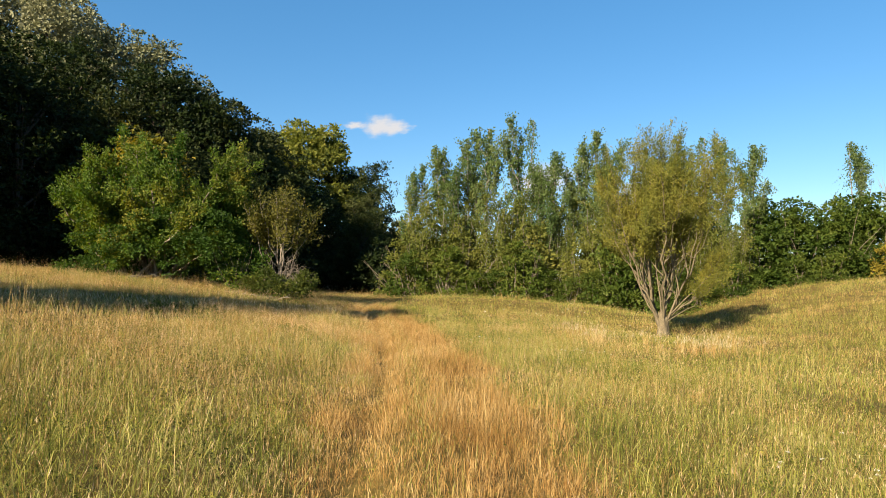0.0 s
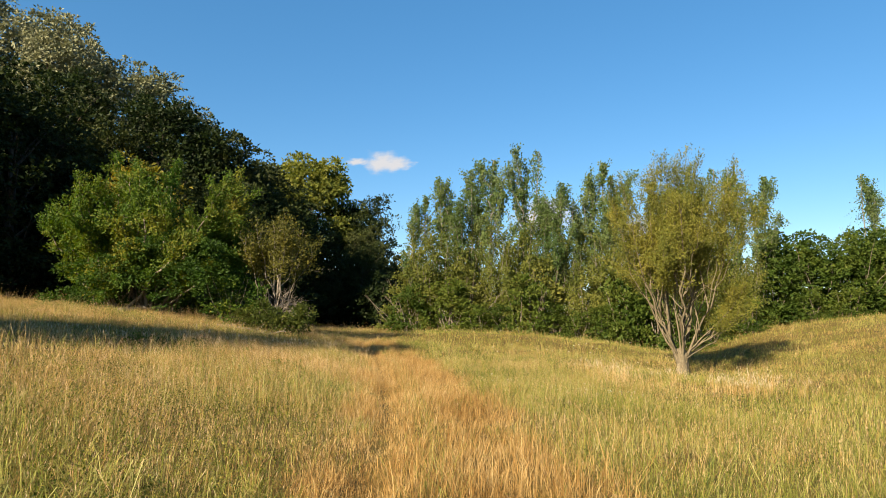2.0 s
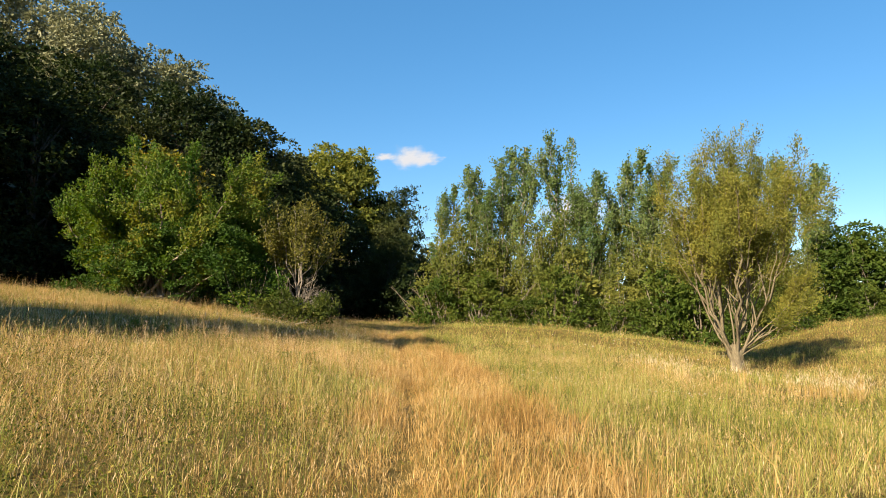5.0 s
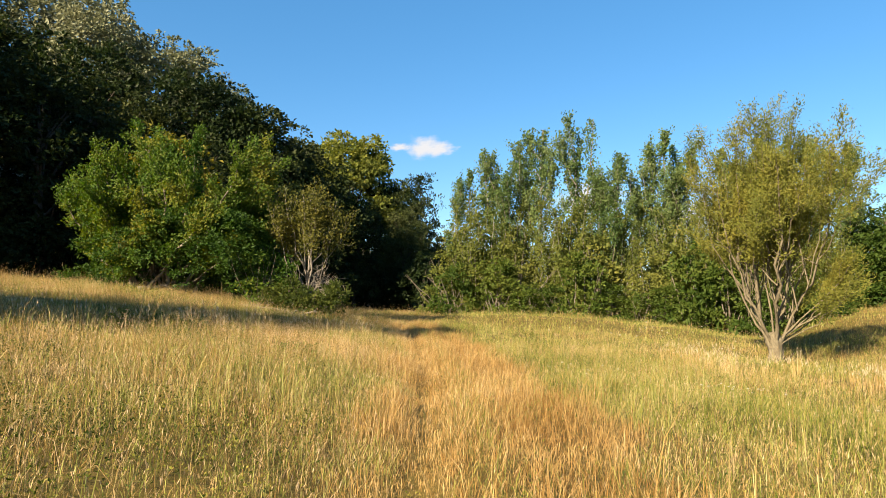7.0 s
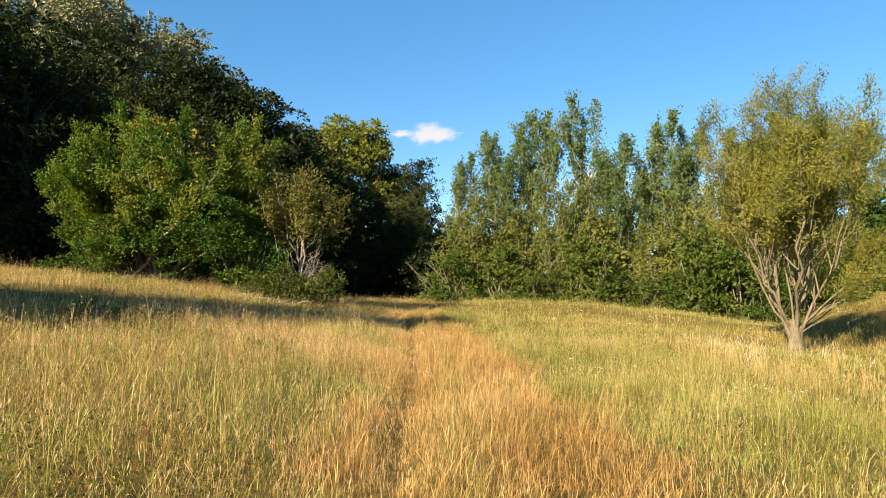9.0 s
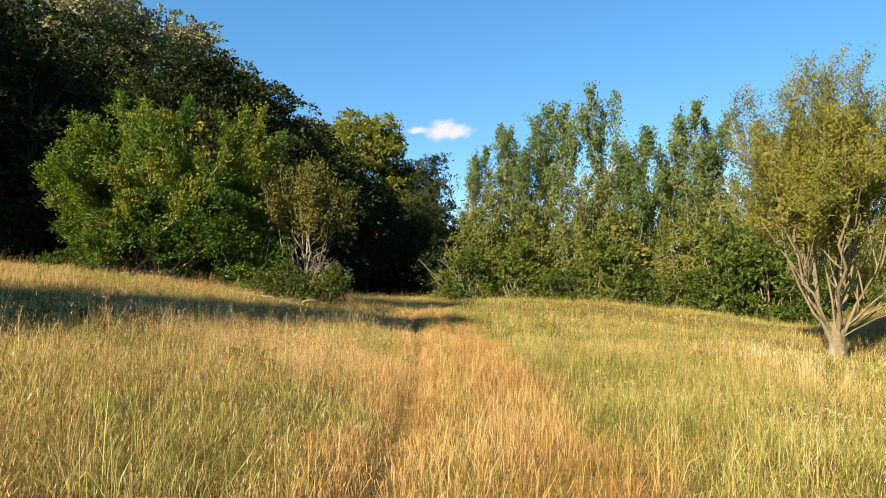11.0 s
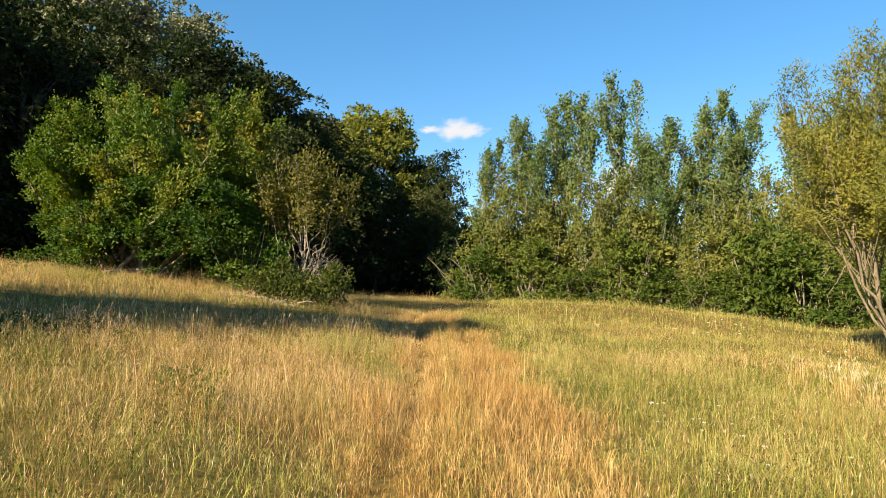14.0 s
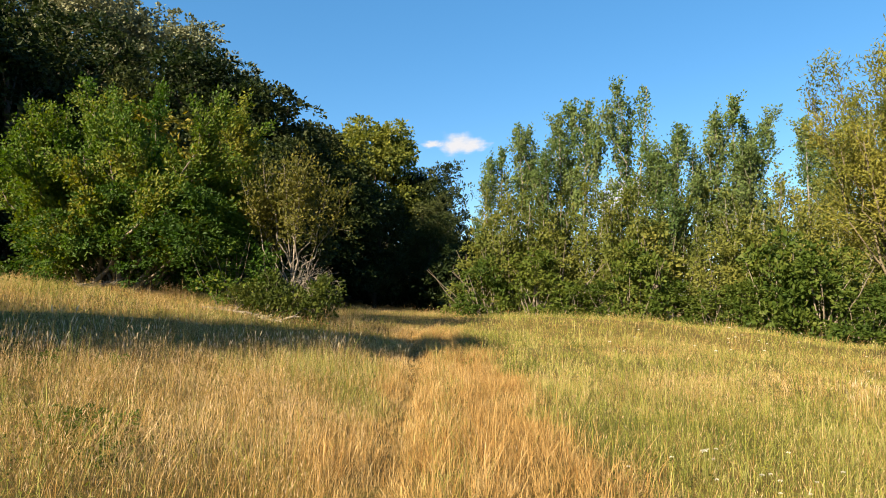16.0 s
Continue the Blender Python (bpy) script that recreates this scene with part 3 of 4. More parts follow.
s_dark = place(shrub("dense dark green hedge shrub reaching the ground", L_SHRUB, 2.6, 5.0), -8.8, 69.5)
s_dark2 = place(shrub("dense dark green hedge shrub reaching the ground", L_SHRUB, 3.0, 6.0), -4.5, 69.0)
s_olive = place(shrub("olive-green hedge shrub with upright stems", L_OLIVE, 2.4, 7.0, lobes_n=34), -7.5, 71.0)
copies(s_dark, [(-1.6, 68.0, 40, 0.85, 0.75), (3.4, 67.5, 130, 1.05, 1.2), (8.6, 67.0, 200, 0.75, 0.8), (13.4, 66.0, 290, 1.2, 1.25), (17.6, 63.0, 75, 0.9, 0.8), (27.5, 72.5, 50, 1.1), (24.5, 67.0, 50, 0.8), (33.5, 72.0, 0, 0.7), (37.5, 73.0, 70, 0.75), (43.0, 74.0, 190, 0.8), (48.0, 75.0, 250, 0.75), (53.0, 76.0, 20, 0.8), (58.5, 78.0, 120, 0.85), (64.0, 80.0, 220, 0.85)])
copies(s_dark2, [(1.0, 68.5, 100, 0.7, 0.85), (6.0, 68.0, 10, 0.85, 0.75), (11.0, 67.0, 250, 0.75, 0.9), (15.6, 65.0, 160, 1.15), (20.5, 65.0, 60, 0.85, 0.8)])
copies(s_olive, [(-2.8, 71.0, 120, 1.15), (2.2, 69.0, 220, 0.9), (5.0, 70.5, 70, 1.25), (9.6, 69.0, 300, 1.0), (13.0, 70.0, 150, 1.2), (17.5, 68.0, 30, 0.95), (24.0, 71.0, 80, 1.05), (-9.8, 72.0, 10, 1.05), (21.5, 72.0, 10, 1.3)])
y_a = place(young_tree("young tree with pale stems and yellow-green leaves", L_OLIVE, 12.5), -8.0, 73.0)
y_b = place(young_tree("young tree with pale stems and yellow-green leaves", L_OLIVE, 11.0), -4.0, 72.0)
copies(y_a, [(0.0, 72.0, 80, 1.0), (4.4, 72.0, 200, 1.05), (8.0, 71.5, 130, 0.9), (15.0, 71.0, 20, 1.05), (19.2, 70.0, 260, 0.95), (11.0, 75.5, 10, 1.05), (-2.5, 75.0, 310, 1.1), (6.4, 76.5, 40, 1.1), (23.0, 73.0, 40, 1.0)])
copies(y_b, [(-6.0, 71.5, 50, 1.05), (2.4, 71.5, 150, 1.1), (12.2, 71.0, 250, 1.1), (22.0, 69.5, 10, 0.8), (27.0, 71.0, 100, 0.75), (25.4, 70.0, 100, 0.7), (17.0, 73.0, 200, 1.1)])
f_dark = place(shrub("tall dense dark green field-hedge tree reaching the ground", L_SHRUB, 3.7, 9.6, per=112, leaf=0.42, lobes_n=48, skirt=12), 31.0, 75.0)
copies(f_dark, [(35.5, 76.0, 80, 1.05), (40.0, 76.0, 160, 0.98), (45.0, 78.0, 250, 1.08), (50.0, 78.0, 30, 0.95), (55.5, 80.0, 120, 1.0), (61.0, 82.0, 200, 1.05), (67.0, 84.0, 300, 1.0), (38.0, 82.0, 10, 1.0), (48.0, 84.0, 60, 1.0), (58.0, 87.0, 100, 1.0), (28.0, 78.0, 100, 0.9), (33.2, 78.5, 40, 1.12), (25.5, 76.5, 210, 0.95), (43.0, 80.0, 300, 1.1)])
y_y = place(shrub("yellowing shrub in the far hedge", L_YELLOW, 2.2, 5.0), 44.0, 72.5)


# ---- old wood on the hillside ----
rng = np.random.default_rng(24)
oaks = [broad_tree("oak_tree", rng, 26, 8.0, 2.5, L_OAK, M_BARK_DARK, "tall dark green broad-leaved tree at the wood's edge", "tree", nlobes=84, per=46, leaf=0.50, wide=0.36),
        broad_tree("oak_tree", rng, 24, 7.0, 2.0, L_OAK_LIT, M_BARK_DARK, "tall broad-leaved tree in the old wood, leaves coloured sunlit olive-green", "tree", nlobes=80, per=46, leaf=0.50, wide=0.36)]
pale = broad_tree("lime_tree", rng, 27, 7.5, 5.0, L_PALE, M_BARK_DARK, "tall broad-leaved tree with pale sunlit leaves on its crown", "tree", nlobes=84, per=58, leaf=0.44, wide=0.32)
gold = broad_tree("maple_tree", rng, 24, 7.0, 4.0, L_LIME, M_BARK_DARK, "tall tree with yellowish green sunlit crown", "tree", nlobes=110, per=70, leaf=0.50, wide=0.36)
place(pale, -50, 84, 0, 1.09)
place(oaks[0], -41, 79, 0, 1.0)
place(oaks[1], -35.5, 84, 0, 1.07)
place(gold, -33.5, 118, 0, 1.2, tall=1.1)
yel = place(broad_tree("field_maple", rng, 15, 4.0, 3.0, L_YELLOW, M_BARK_DARK, "smaller yellowing tree before the dark wood", "tree", nlobes=40, per=50, leaf=0.5, wide=0.34), -32.4, 58.5, 0, 1.05)
copies(pale, [(-57, 80, 100, 1.1), (-64, 86, 200, 1.12), (-48, 92, 60, 1.05), (-71, 78, 10, 1.1)])
# the two at y 64 and 70 are added behind the thicket for shade
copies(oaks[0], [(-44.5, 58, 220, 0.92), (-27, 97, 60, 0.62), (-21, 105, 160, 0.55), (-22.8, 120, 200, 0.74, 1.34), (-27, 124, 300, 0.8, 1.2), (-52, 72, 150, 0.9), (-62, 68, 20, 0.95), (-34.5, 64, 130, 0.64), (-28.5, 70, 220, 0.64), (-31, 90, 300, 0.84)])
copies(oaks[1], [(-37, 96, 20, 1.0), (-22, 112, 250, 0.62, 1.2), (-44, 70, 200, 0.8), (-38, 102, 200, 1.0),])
# out-of-view trees beside the meadow, added to shade the grass and the wood's foot
shade_oak = broad_tree("oak_tree", rng, 24, 7.0, 2.0, L_OAK, M_BARK_DARK, "tall dark green broad-leaved tree at the wood's edge", "tree", nlobes=70, per=10, leaf=1.5, wide=1.05)
place(shade_oak, -31.1, 0.4, 40, 0.52, tall=1.96)
copies(shade_oak, [(-30.1, -0.8, 10, 0.62, 1.2), (-29.4, 3.4, 200, 0.48, 1.9), (-64, 57, 80, 1.2, 1.05), (-76, 44, 180, 1.2), (-60, 24, 20, 0.85), (-70, 49, 10, 1.25, 1.1), (-66, 36, 110, 1.1), (-70, 22, 200, 1.0),
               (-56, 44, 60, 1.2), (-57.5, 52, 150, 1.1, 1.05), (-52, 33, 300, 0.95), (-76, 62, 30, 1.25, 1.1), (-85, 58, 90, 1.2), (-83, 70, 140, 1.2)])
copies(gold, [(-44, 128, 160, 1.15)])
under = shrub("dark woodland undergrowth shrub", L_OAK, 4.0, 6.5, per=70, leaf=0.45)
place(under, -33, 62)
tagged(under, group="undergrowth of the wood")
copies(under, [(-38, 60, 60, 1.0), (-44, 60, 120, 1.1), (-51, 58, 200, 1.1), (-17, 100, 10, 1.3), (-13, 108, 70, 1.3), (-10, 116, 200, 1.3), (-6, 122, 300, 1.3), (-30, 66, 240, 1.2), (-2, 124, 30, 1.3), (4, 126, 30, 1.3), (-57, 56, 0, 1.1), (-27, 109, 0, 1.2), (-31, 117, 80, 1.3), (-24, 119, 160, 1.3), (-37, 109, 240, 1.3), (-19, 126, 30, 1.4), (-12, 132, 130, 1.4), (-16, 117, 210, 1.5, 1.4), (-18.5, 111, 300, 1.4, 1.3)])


def bare_tree(height):
    t = thing("bare_tree", (0, 0, 0), "far leafless pale pinkish tree behind the hedge", "tree")
    P, R = limb((0, 0, -0.3), (0, 0, 1), height * 0.8, 0.3, rng, 0.06, 0.02, 8)
    bole = part_mesh("trunk", mesh_of("trunk", *tube(P, R, 7), [M_DEAD], smooth=True), t)
    for i in range(40):
        e = dome(rng, (0, 0, height * 0.6), (height * 0.28, height * 0.28, height * 0.4), -0.4, 0.7, 0.2)
        Q, q = arc(P[rng.integers(2, 7)], e, 0.3, 0.09, rng)
        bits = [tube(Q, q, 4)]
        for k in range(9):
            s = Q[rng.integers(3, 9)]
            bits.append(tube(*limb(s, unit(Q[-1] - Q[0]) + rng.normal(0, 0.5, 3), rng.uniform(1.0, 2.6), 0.035, rng, 0.25, 0.03, steps=3), 3))
        part_mesh("limb", mesh_of("limb", *join(bits), [M_DEAD], smooth=True), bole)
    return t


far_bare = place(bare_tree(18.0), 66.0, 108)
copies(far_bare, [(71.5, 112, 100, 0.95), (61.0, 114, 200, 0.85)])


def cloud_mat():
    """Thin white vapour that glows in place of sunlight: soft puffs, transparent at the rim."""
    m, nt = mat_nodes("cloud_glow")
    N, L = nt.nodes, nt.links
    tc = N.new("ShaderNodeTexCoord")
    no = N.new("ShaderNodeTexNoise")
    no.inputs["Scale"].default_value, no.inputs["Detail"].default_value, no.inputs["Roughness"].default_value = 1.6, 5, 0.5
    L.new(tc.outputs["Object"], no.inputs["Vector"])
    ln = N.new("ShaderNodeVectorMath"); ln.operation = "LENGTH"
    L.new(tc.outputs["Object"], ln.inputs[0])
    a = N.new("ShaderNodeMath"); a.operation = "MULTIPLY_ADD"; a.inputs[1].default_value, a.inputs[2].default_value = 1.5, 0.15
    L.new(no.outputs[0], a.inputs[0])
    s = N.new("ShaderNodeMath"); s.operation = "SUBTRACT"
    L.new(a.outputs[0], s.inputs[0]); L.new(ln.outputs["Value"], s.inputs[1])
    r = N.new("ShaderNodeMapRange"); r.inputs["From Min"].default_value, r.inputs["From Max"].default_value = 0.0, 0.75
    r.interpolation_type = "SMOOTHSTEP"
    L.new(s.outputs[0], r.inputs["Value"])
    e = N.new("ShaderNodeEmission"); e.inputs[0].default_value, e.inputs[1].default_value = (0.95, 0.94, 0.96, 1), 0.25
    tr = N.new("ShaderNodeBsdfTransparent")
    mx = N.new("ShaderNodeMixShader")
    L.new(r.outputs[0], mx.inputs[0]); L.new(tr.outputs[0], mx.inputs[1]); L.new(e.outputs[0], mx.inputs[2])
    o = N.new("ShaderNodeOutputMaterial"); L.new(mx.outputs[0], o.inputs[0])
    return m


M_CLOUD = cloud_mat()


def cloud(azimuth, elevation, wide, tall):
    """A sheet of vapour 2 km off, facing the meadow. Angles and sizes in degrees."""
    D = 2000.0
    a, e = radians(azimuth), radians(elevation)
    V = [(-1.2, 0, -1.2), (1.2, 0, -1.2), (1.2, 0, 1.2), (-1.2, 0, 1.2)]
    ob = new("backdrop_cloud", mesh_of("backdrop_cloud", V, [[0, 1, 2, 3]], [M_CLOUD]))
    ob.matrix_world = pose(D * math.sin(a) * math.cos(e), D * math.cos(a) * math.cos(e), D * math.sin(e), 0, 0, -azimuth) @ Matrix.Diagonal((D * radians(wide) / 2, 1, D * radians(tall) / 2, 1))
    ob.visible_shadow = False
    tagged(ob, "small white fair-weather cloud in a blue sky", "cloud", kind="structure")


cloud(-9.7, 14.25, 4.6, 2.6)
cloud(-8.4, 14.1, 3.6, 1.8)
cloud(-12.0, 14.2, 2.6, 0.9)
cloud(5.0, 9.5, 8.0, 4.0)
cloud(13.0, 7.5, 7.0, 4.0)


# ---- grass ----
rng = np.random.default_rng(25)


def blades(X, Y, height, width, rng, lean=0.35, wind=(0.04, 0.02)):
    """Bent blades, widest above the middle, and their tips."""
    n = len(X)
    Z = land(X, Y) - 0.02
    a = rng.uniform(0, 2 * np.pi, n)
    h = height * rng.uniform(0.55, 1.25, n)
    w = width * rng.uniform(0.6, 1.4, n) * 0.5
    dx, dy = np.cos(a), np.sin(a)
    s = rng.uniform(0, 2 * np.pi, n)
    S = np.stack([np.cos(s) * w, np.sin(s) * w, 0 * s], 1)
    b = h * np.minimum(1.15, np.abs(rng.normal(0, lean, n)))
    B = np.stack([X, Y, Z], 1)
    m = np.stack([X + dx * b * 0.38 + wind[0] * h * 0.4, Y + dy * b * 0.38 + wind[1] * h * 0.4, Z + h * 0.6], 1)
    T = np.stack([X + dx * b + wind[0] * h, Y + dy * b + wind[1] * h, Z + h * (1 - 0.5 * np.minimum(1, b / h) ** 1.5)], 1)
    V = np.stack([B, m + S, T, m - S], 1).reshape(-1, 3)
    o = (4 * np.arange(n))[:, None, None]
    return V, (o + np.array([[0, 1, 3], [1, 2, 3]])).reshape(-1, 3), T


def heads(T, length, width, rng):
    """A spindle at the tip of each stalk."""
    n = len(T)
    D = unit(np.stack([rng.normal(0.15, 0.3, n), rng.normal(0.05, 0.3, n), np.ones(n)], 1))
    L = (length * rng.uniform(0.6, 1.3, n))[:, None]
    a = rng.uniform(0, np.pi, n)
    S = np.stack([np.cos(a), np.sin(a), 0 * a], 1) * width / 2
    V = np.stack([T - D * L * 0.3, T + S + D * L * 0.1, T + D * L * 0.7, T - S + D * L * 0.1], 1).reshape(-1, 3)
    o = (4 * np.arange(n))[:, None, None]
    return V, (o + np.array([[0, 1, 2], [0, 2, 3]])).reshape(-1, 3)


def patchy(X, Y, s, k):
    return 0.5 + 0.25 * (np.sin(X * s + 1.7 * np.sin(Y * s * 0.8 + k)) + np.sin(Y * s * 1.1 + 1.4 * np.sin(X * s * 0.7 + 2 * k)))


def scatter(rng, x0, x1, y0, y1, density, tuft, each):
    """Blades in loose tufts."""
    n = int((x1 - x0) * (y1 - y0) * density / each)
    cx, cy = rng.uniform(x0, x1, n), rng.uniform(y0, y1, n)
    s = rng.lognormal(0, 0.36, n)
    X = np.repeat(cx, each) + rng.normal(0, tuft, n * each)
    Y = np.repeat(cy, each) + rng.normal(0, tuft, n * each)
    return X, Y, np.repeat(s, each), np.repeat(rng.random(n), each)


def sow(rng):
    """All grass, in three breadths of detail: beside the walk, the meadow, the far slopes."""
    green, dry, track, seed = [], [], [], []
    zones = [(-9, 9, 0.5, 35, 570, 0.68, 0.07, 8), (-2.2, 2.2, 0.5, 50, 460, 0.75, 0.05, 8), (-40, 34, -6, 48, 128, 1.4, 0.15, 6), (-52, 56, 44, 80, 34, 2.4, 0.3, 5)]
    for zi, (x0, x1, y0, y1, dens, k, tuft, each) in enumerate(zones):
        X, Y, s, kin = scatter(rng, x0, x1, y0, y1, dens, tuft, each)
        if zi < 2:
            X = X + track_x(Y)
        d = X - track_x(Y)
        inner = smooth(9, 6.5, np.abs(d)) * smooth(35, 29, Y) * smooth(0.5, 2.5, Y)
        ok = rng.random(len(X)) < (inner if zi == 0 else smooth(1.9, 1.4, np.abs(d)) if zi == 1 else 1 - inner if zi == 2 else smooth(44, 48, Y))
        ok &= ~((X < -30) & (Y > 60)) & (((X > -1.0 * Y - 4) & (X < 0.85 * Y + 4) & (Y > -2)) | (rng.random(len(X)) < 0.15))
        X, Y, d, s, kin = X[ok], Y[ok], d[ok], s[ok], kin[ok]
        edge = 1.42 + 0.25 * np.sin(Y * 0.9) + 0.2 * np.sin(Y * 2.3)
        on = smooth(edge + 0.5, edge - 0.35, np.abs(d - 0.24)) * smooth(52, 44, Y)
        u = 0.5 * rng.random(len(X)) + 0.5 * kin
        is_track = u < on * (0.62 + 0.5 * patchy(X, Y, 1.3, 5.0))
        middle = np.exp(-(d / 0.28) ** 2)
        v = 0.4 * rng.random(len(X)) + 0.6 * ((kin * 7.31) % 1.0)
        dryness = np.where(d < 0, 0.55, 0.17 + 0.10 * smooth(4, 9, d)) + 0.55 * (patchy(X, Y, 0.55, 1.0) - 0.5) + 0.3 * (patchy(X, Y, 1.7, 3.0) - 0.5)
        dryness = dryness - 0.28 * np.exp(-((Y - 5) / 6) ** 2) * (d < -1.5)
        lush = np.exp(-((X + 5.6) / 0.8) ** 2 - ((Y - 40.5) / 3.2) ** 2)
        is_track &= rng.random(len(X)) > lush
        dryness = dryness - lush
        is_dry = ~is_track & (v < dryness)
        is_green = ~is_track & ~is_dry
        swap = is_track & (rng.random(len(X)) < 0.35 * middle)
        is_track &= ~swap
        is_green |= swap
        wob = 0.72 + 0.10 * np.sin(Y * 0.8) + 0.06 * np.sin(Y * 2.1)
        rut = 1 - 0.60 * (np.exp(-((d + wob) / 0.33) ** 2) + 0.3 * np.exp(-((d - 0.78) / 0.25) ** 2))
        tall = np.where(np.abs(d) < 1.65, 0.25 * rut + 0.04, 0.38) * (0.7 + 0.6 * patchy(X, Y, 0.8, 2.0)) * s
        bare = np.exp(-((X - 9.9) / 2.4) ** 2 - ((Y - 37.8) / 3.4) ** 2)
        tall = tall * (1 - 0.85 * bare)
        stalk = (is_dry & (rng.random(len(X)) < 0.5)) | (is_green & (rng.random(len(X)) < 0.14))
        is_green &= ~stalk
        for sel, out, hh, ww, ln in ((is_green, green, 0.85, 0.008, 1.1), (is_dry & ~stalk, dry, 0.8, 0.0062, 1.25), (stalk, dry, 1.12, 0.0036, 0.62), (is_track, track, 1.0, 0.007, 0.8)):
            V, F, T = blades(X[sel], Y[sel], tall[sel] * hh, ww * k, rng, lean=ln)
            out.append((V, F))
            if ln < 0.7:
                pick = rng.random(len(T)) < (0.75 if zi < 2 else 0.5)
                seed.append(heads(T[pick], 0.05 * (1 + 0.15 * k), 0.0085 * k, rng))
    return green, dry, track, seed


def herbs(rng):
    """Small leaves of low herbs between the grasses."""
    out = []
    for x0, x1, y0, y1, n, size in ((-8.5, 8.5, 2.5, 33, 9000, 0.032), (-9, -1.6, 2.5, 15, 4500, 0.034), (-34, 30, 8, 48, 5200, 0.06)):
        cx, cy = rng.uniform(x0, x1, n), rng.uniform(y0, y1, n)
        if size < 0.05:
            cx = cx + track_x(cy)
        d = cx - track_x(cy)
        keep = (rng.random(n) < smooth(1.2, 2.0, np.abs(d)) + 0.12) & (rng.random(n) < 0.25 + 0.9 * patchy(cx, cy, 1.1, 4.0))
        if size > 0.05:
            keep &= ~((np.abs(d) < 8) & (cy < 32))
        cx, cy = cx[keep], cy[keep]
        k = 9
        X, Y = np.repeat(cx, k) + rng.normal(0, size * 1.6, len(cx) * k), np.repeat(cy, k) + rng.normal(0, size * 1.6, len(cx) * k)
        top = np.repeat(rng.uniform(0.12, 0.42, len(cx)), k)
        Z = land(X, Y) + top * rng.uniform(0.35, 1.0, len(X))
        out.append(leaves(np.stack([X, Y, Z], 1), rng.normal(0, 1, (len(X), 3)) + [0, 0, 0.4], size, size * 0.5, rng))
    return out


tagged(new("meadow_herbs", mesh_of("meadow_herbs", *join(herbs(rng)), [G_HERB])), "low leafy herbs between the meadow grasses", "plants", kind="stuff")
g_green, g_dry, g_track, g_seed = sow(rng)
for nm, pieces, m, lab in (("green_grass", g_green, G_GREEN, "long fresh green meadow grass"), ("dry_grass", g_dry, G_DRY, "tall dry straw-coloured meadow grass"),
                           ("track_grass", g_track, G_TRACK, "short trampled orange-brown grass along the track"), ("seed_heads", g_seed, G_HEAD, "pale dry seed heads on grass stalks")):
    tagged(new(nm, mesh_of(nm, *join(pieces), [m])), lab, "grass", kind="stuff")


# ---- flowers and weeds in the meadow ----
rng = np.random.default_rng(26)


def yarrow():
    t = thing("yarrow", (0, 0, 0), "white yarrow in flower among the grass", "flower", "white flowers in the meadow")
    P, R = limb((0, 0, -0.02), (0.05, 0, 1), 0.38, 0.003, rng, 0.08, steps=4)
    stem = part_mesh("stem", mesh_of("stem", *tube(P, R, 4), [G_GREEN]), t)
    n = 34
    a, r = rng.uniform(0, 2 * np.pi, n), 0.034 * np.sqrt(rng.random(n))
    C = P[-1] + np.stack([r * np.cos(a), r * np.sin(a), 0.02 - 3 * r * r + rng.normal(0, 0.004, n)], 1)
    V, F = leaves(C, np.stack([np.cos(a) * 0.6, np.sin(a) * 0.6, np.full(n, 0.6)], 1), 0.017, 0.013, rng)
    tagged(part_mesh("umbel", mesh_of("umbel", V, F, [M_WHITE]), stem, "flat white flower cluster"), kind="stuff")
    return t


def umbel_weed(tall):
    t = thing("umbel_weed", (0, 0, 0), "tall dry umbel stalk with dark seed heads", "weed", "tall weeds above the grass")
    P, R = limb((0, 0, -0.02), (0.05, 0, 1), tall, 0.007, rng, 0.1, steps=5)
    stalk = part_mesh("stalk", mesh_of("stalk", *tube(P, R, 4), [G_HEAD]), t)
    for s in (P[-1], P[-1] + [0.12, 0.05, -0.12], P[-2] + [-0.13, 0.05, 0.0]):
        bits = [tube(np.linspace(P[-3] if s is not P[-1] else P[-2], s, 3), [0.004, 0.003, 0.003], 3)]
        for k in range(12):
            a = rng.uniform(0, 2 * np.pi)
            e = s + np.array([0.06 * np.cos(a), 0.06 * np.sin(a), 0.05])
            bits.append(tube(np.array([s, (s + e) / 2 + [0, 0, 0.004], e]), [0.0025, 0.002, 0.006], 3))
        tagged(part_mesh("seed_umbel", mesh_of("seed_umbel", *join(bits), [G_HEAD]), stalk), kind="stuff")
    return t


def leafy_weed():
    t = thing("leafy_weed", (0, 0, 0), "bushy dark green weed in the meadow", "weed", "leafy weeds in the meadow")
    lobes = []
    for i in range(6):
        a = rng.uniform(0, 2 * np.pi)
        P, R = limb((0.03 * np.cos(a), 0.03 * np.sin(a), -0.02), (0.4 * np.cos(a), 0.4 * np.sin(a), 1), rng.uniform(0.35, 0.6), 0.006, rng, 0.15, steps=4)
        part_mesh("stem", mesh_of("stem", *tube(P, R, 4), [L_SHRUB]), t)
        lobes += [(P[-1], (0.10, 0.10, 0.09)), (P[2], (0.10, 0.10, 0.08))]
    V, F = lobe_crown(rng, lobes, 3200, 0.07, 0.04)
    part_mesh("foliage", mesh_of("foliage", V, F, [L_SHRUB]), t)
    return t


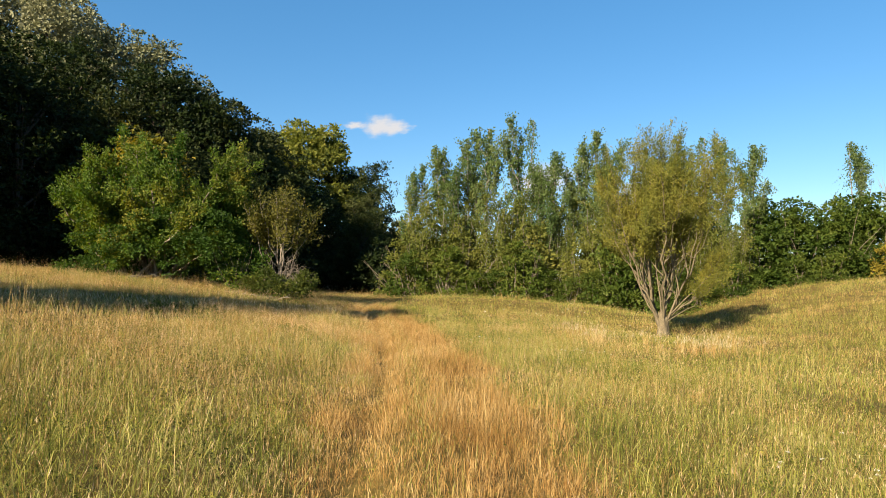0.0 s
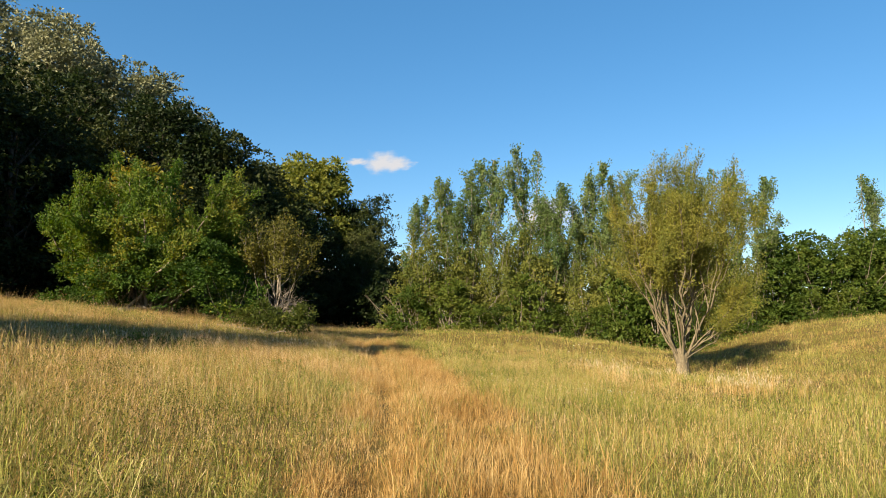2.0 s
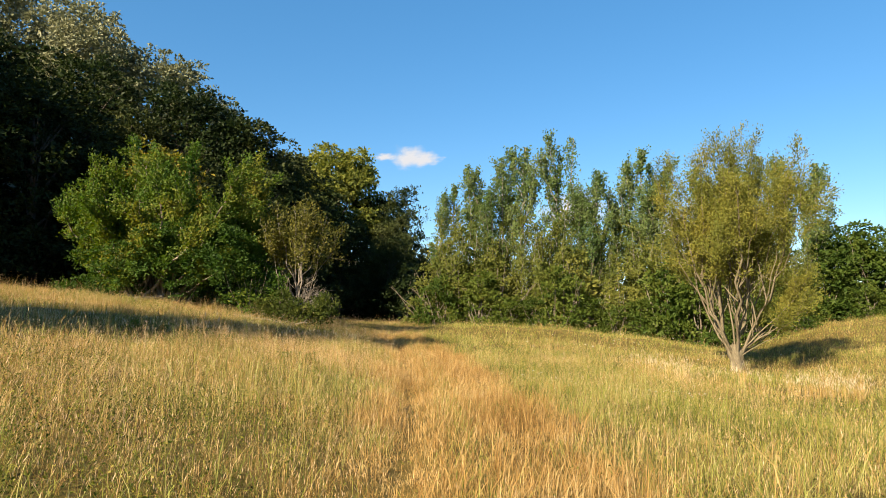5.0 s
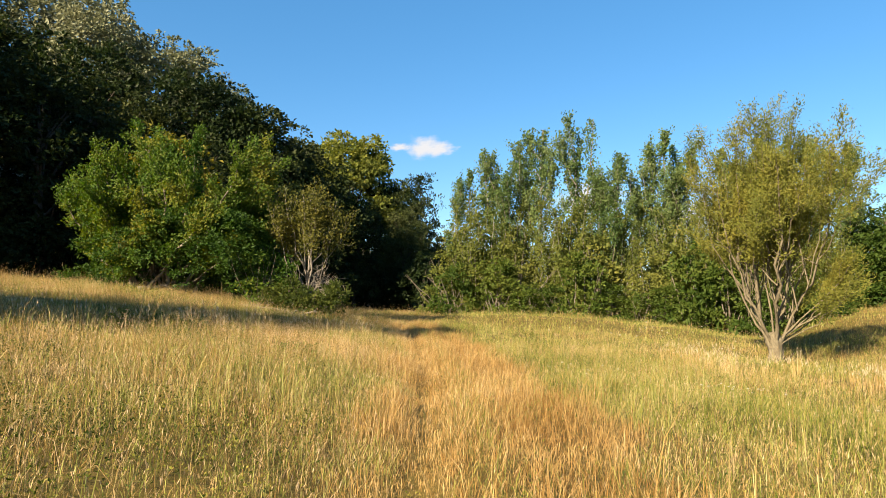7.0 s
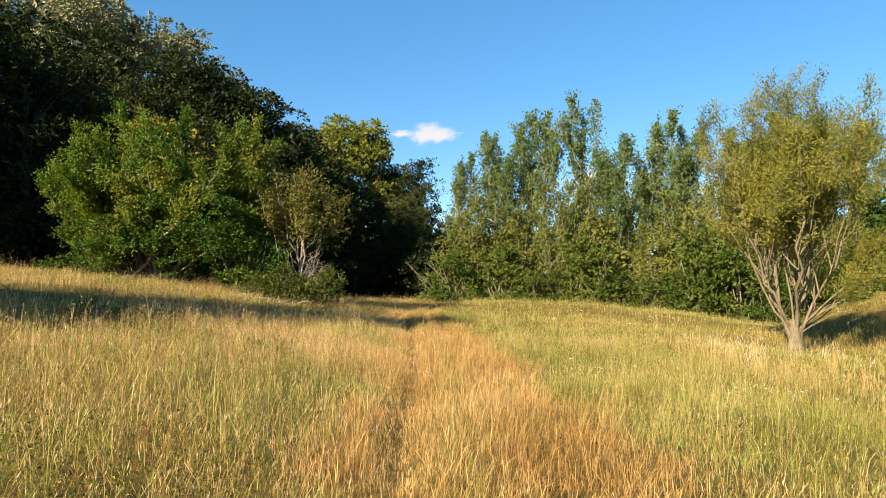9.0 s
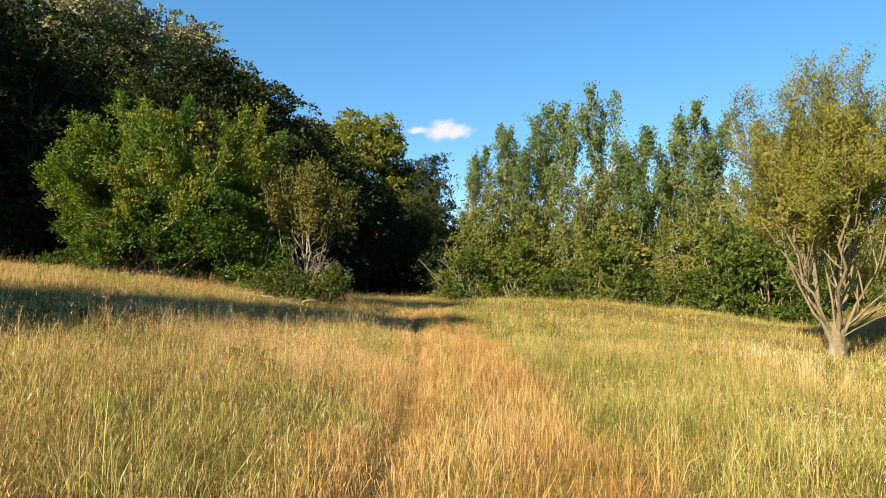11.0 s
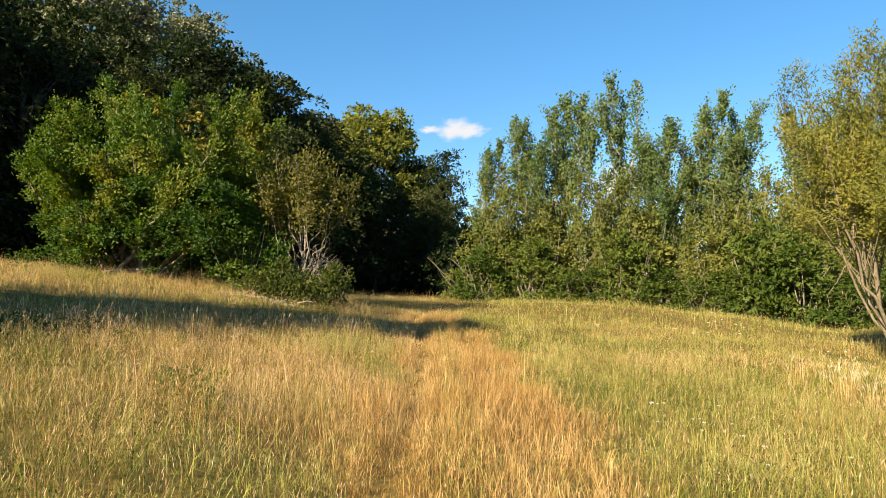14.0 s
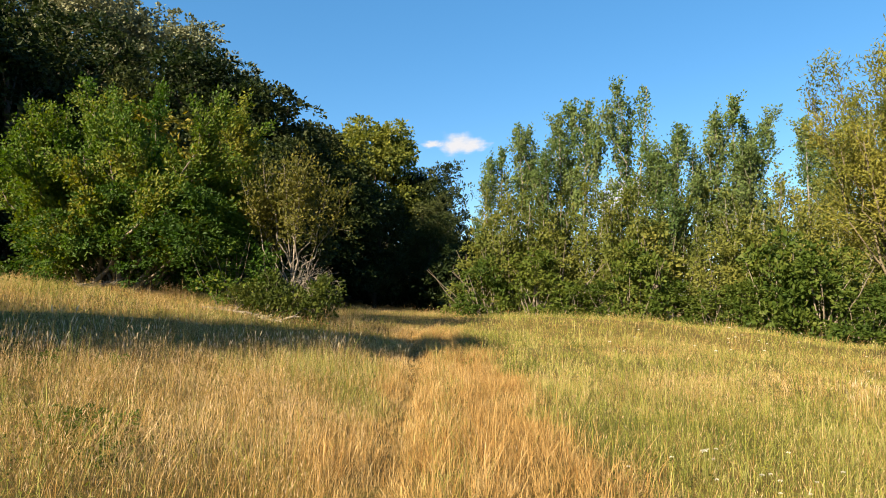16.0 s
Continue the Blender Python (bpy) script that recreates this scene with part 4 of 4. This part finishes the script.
yar = place(yarrow(), -0.35, 23.8, sink=0)
YARROW = [(0.66, 22.6), (5.0, 8.6), (0.3, 23.2), (-0.1, 24.4)]
for cx, cy, n, s in ((0.4, 23.2, 12, 0.7), (5.1, 8.6, 10, 0.45), (2.6, 20.5, 26, 1.1), (3.0, 21.0, 14, 0.3), (3.6, 7.2, 8, 0.4)):
    YARROW += [(cx + rng.normal(0, s), cy + rng.normal(0, s)) for _ in range(n)]
copies(yar, [(x, y, rng.uniform(0, 360), rng.uniform(0.42, 0.72)) for x, y in YARROW], sink=0)
uw = place(umbel_weed(1.0), -9.0, 20.8, sink=0)
copies(uw, [(-10.4 + rng.normal(0, 2.2), 22.5 + rng.normal(0, 2.5), rng.uniform(0, 360), rng.uniform(0.5, 0.78)) for _ in range(14)], sink=0)
lw = place(leafy_weed(), -6.6, 22.0, 0, 0.8, sink=0.1)
copies(lw, [(-6.9, 21.7, 90, 0.75), (-7.3, 22.3, 200, 0.7), (-6.2, 21.3, 300, 0.6), (-11.8, 23.6, 20, 1.0), (-11.2, 23.9, 120, 0.9), (-10.9, 24.5, 250, 0.95), (-12.4, 23.0, 310, 1.1), (-10.2, 24.9, 70, 0.8), (-9.6, 26.0, 170, 0.7), (-3.3, 33.7, 100, 0.7), (-2.9, 34.1, 220, 0.65)], sink=0.1)
for cx, cy, n, sx, sy in ((7.0, 47.0, 26, 5.0, 5.0),):
    copies(yar, [(cx + rng.normal(0, sx), cy + rng.normal(0, sy), rng.uniform(0, 360), rng.uniform(1.0, 1.5)) for _ in range(n)], sink=0)


def tussock():
    t = thing("straw_tussock", (0, 0, 0), "pale straw-coloured grass tussock with feathery heads", "grass", "pale tussocks near the willow")
    n = 34
    a, r = rng.uniform(0, 2 * np.pi, n), np.abs(rng.normal(0, 0.2, n))
    B = np.stack([r * np.cos(a), r * np.sin(a), np.full(n, -0.05)], 1)
    hgt = rng.uniform(0.55, 0.95, n)[:, None]
    T = B + np.stack([np.cos(a) * 0.18, np.sin(a) * 0.18, np.ones(n)], 1) * hgt
    S = np.stack([-np.sin(a), np.cos(a), 0 * a], 1) * 0.0035
    M = B * 0.45 + T * 0.55
    V = np.stack([B, M + S, T, M - S], 1).reshape(-1, 3)
    o = (4 * np.arange(n))[:, None, None]
    tagged(part_mesh("leaf_clump", mesh_of("leaf_clump", V, (o + np.array([[0, 1, 3], [1, 2, 3]])).reshape(-1, 3), [G_DRY]), t), kind="stuff")
    tagged(part_mesh("plume", mesh_of("plume", *heads(T, 0.15, 0.014, rng), [G_PLUME]), t), kind="stuff")
    return t


tus = place(tussock(), 7.4, 23.8, sink=0)
copies(tus, [(cx + rng.normal(0, s), cy + rng.normal(0, s), rng.uniform(0, 360), rng.uniform(0.7, 1.1)) for cx, cy, s, n in ((4.4, 27.3, 1.0, 16), (8.3, 24.6, 0.7, 16), (7.2, 23.9, 0.5, 5)) for _ in range(n)], sink=0)


def seed_stalks():
    t = thing("tall_seed_grass", (0, 0, 0), "tall grass stalks with pale feathery seed heads", "grass", "tall seed grass before the shade")
    for i in range(4):
        a = rng.uniform(0, 2 * np.pi)
        P, R = limb((0.12 * np.cos(a), 0.12 * np.sin(a), -0.03), (0.22 * np.cos(a), 0.22 * np.sin(a), 1), rng.uniform(0.6, 0.95), 0.004, rng, 0.12, steps=4)
        stalk = part_mesh("stalk", mesh_of("stalk", *tube(P, R * 0.6 + 0.0015, 3), [G_HEAD]), t)
        part_mesh("seed_head", mesh_of("seed_head", *tube(*(lambda Q: (Q, np.array([0.003, 0.012, 0.015, 0.010, 0.002])))(P[-1] + np.outer(np.linspace(-0.08, 0.10, 5), unit(P[-1] - P[-2]))), 5), [G_PLUME]), stalk)
    return t


def ridge_spot():
    f = rng.random()
    return (-16.4 + 9.0 * f + rng.normal(0, 0.7), 17.0 + 19.0 * f + rng.normal(0, 0.7), rng.uniform(0, 360), rng.uniform(0.5, 0.78))


stk = place(seed_stalks(), -12.0, 27.2, sink=0)
copies(stk, [ridge_spot() for _ in range(110)], sink=0)
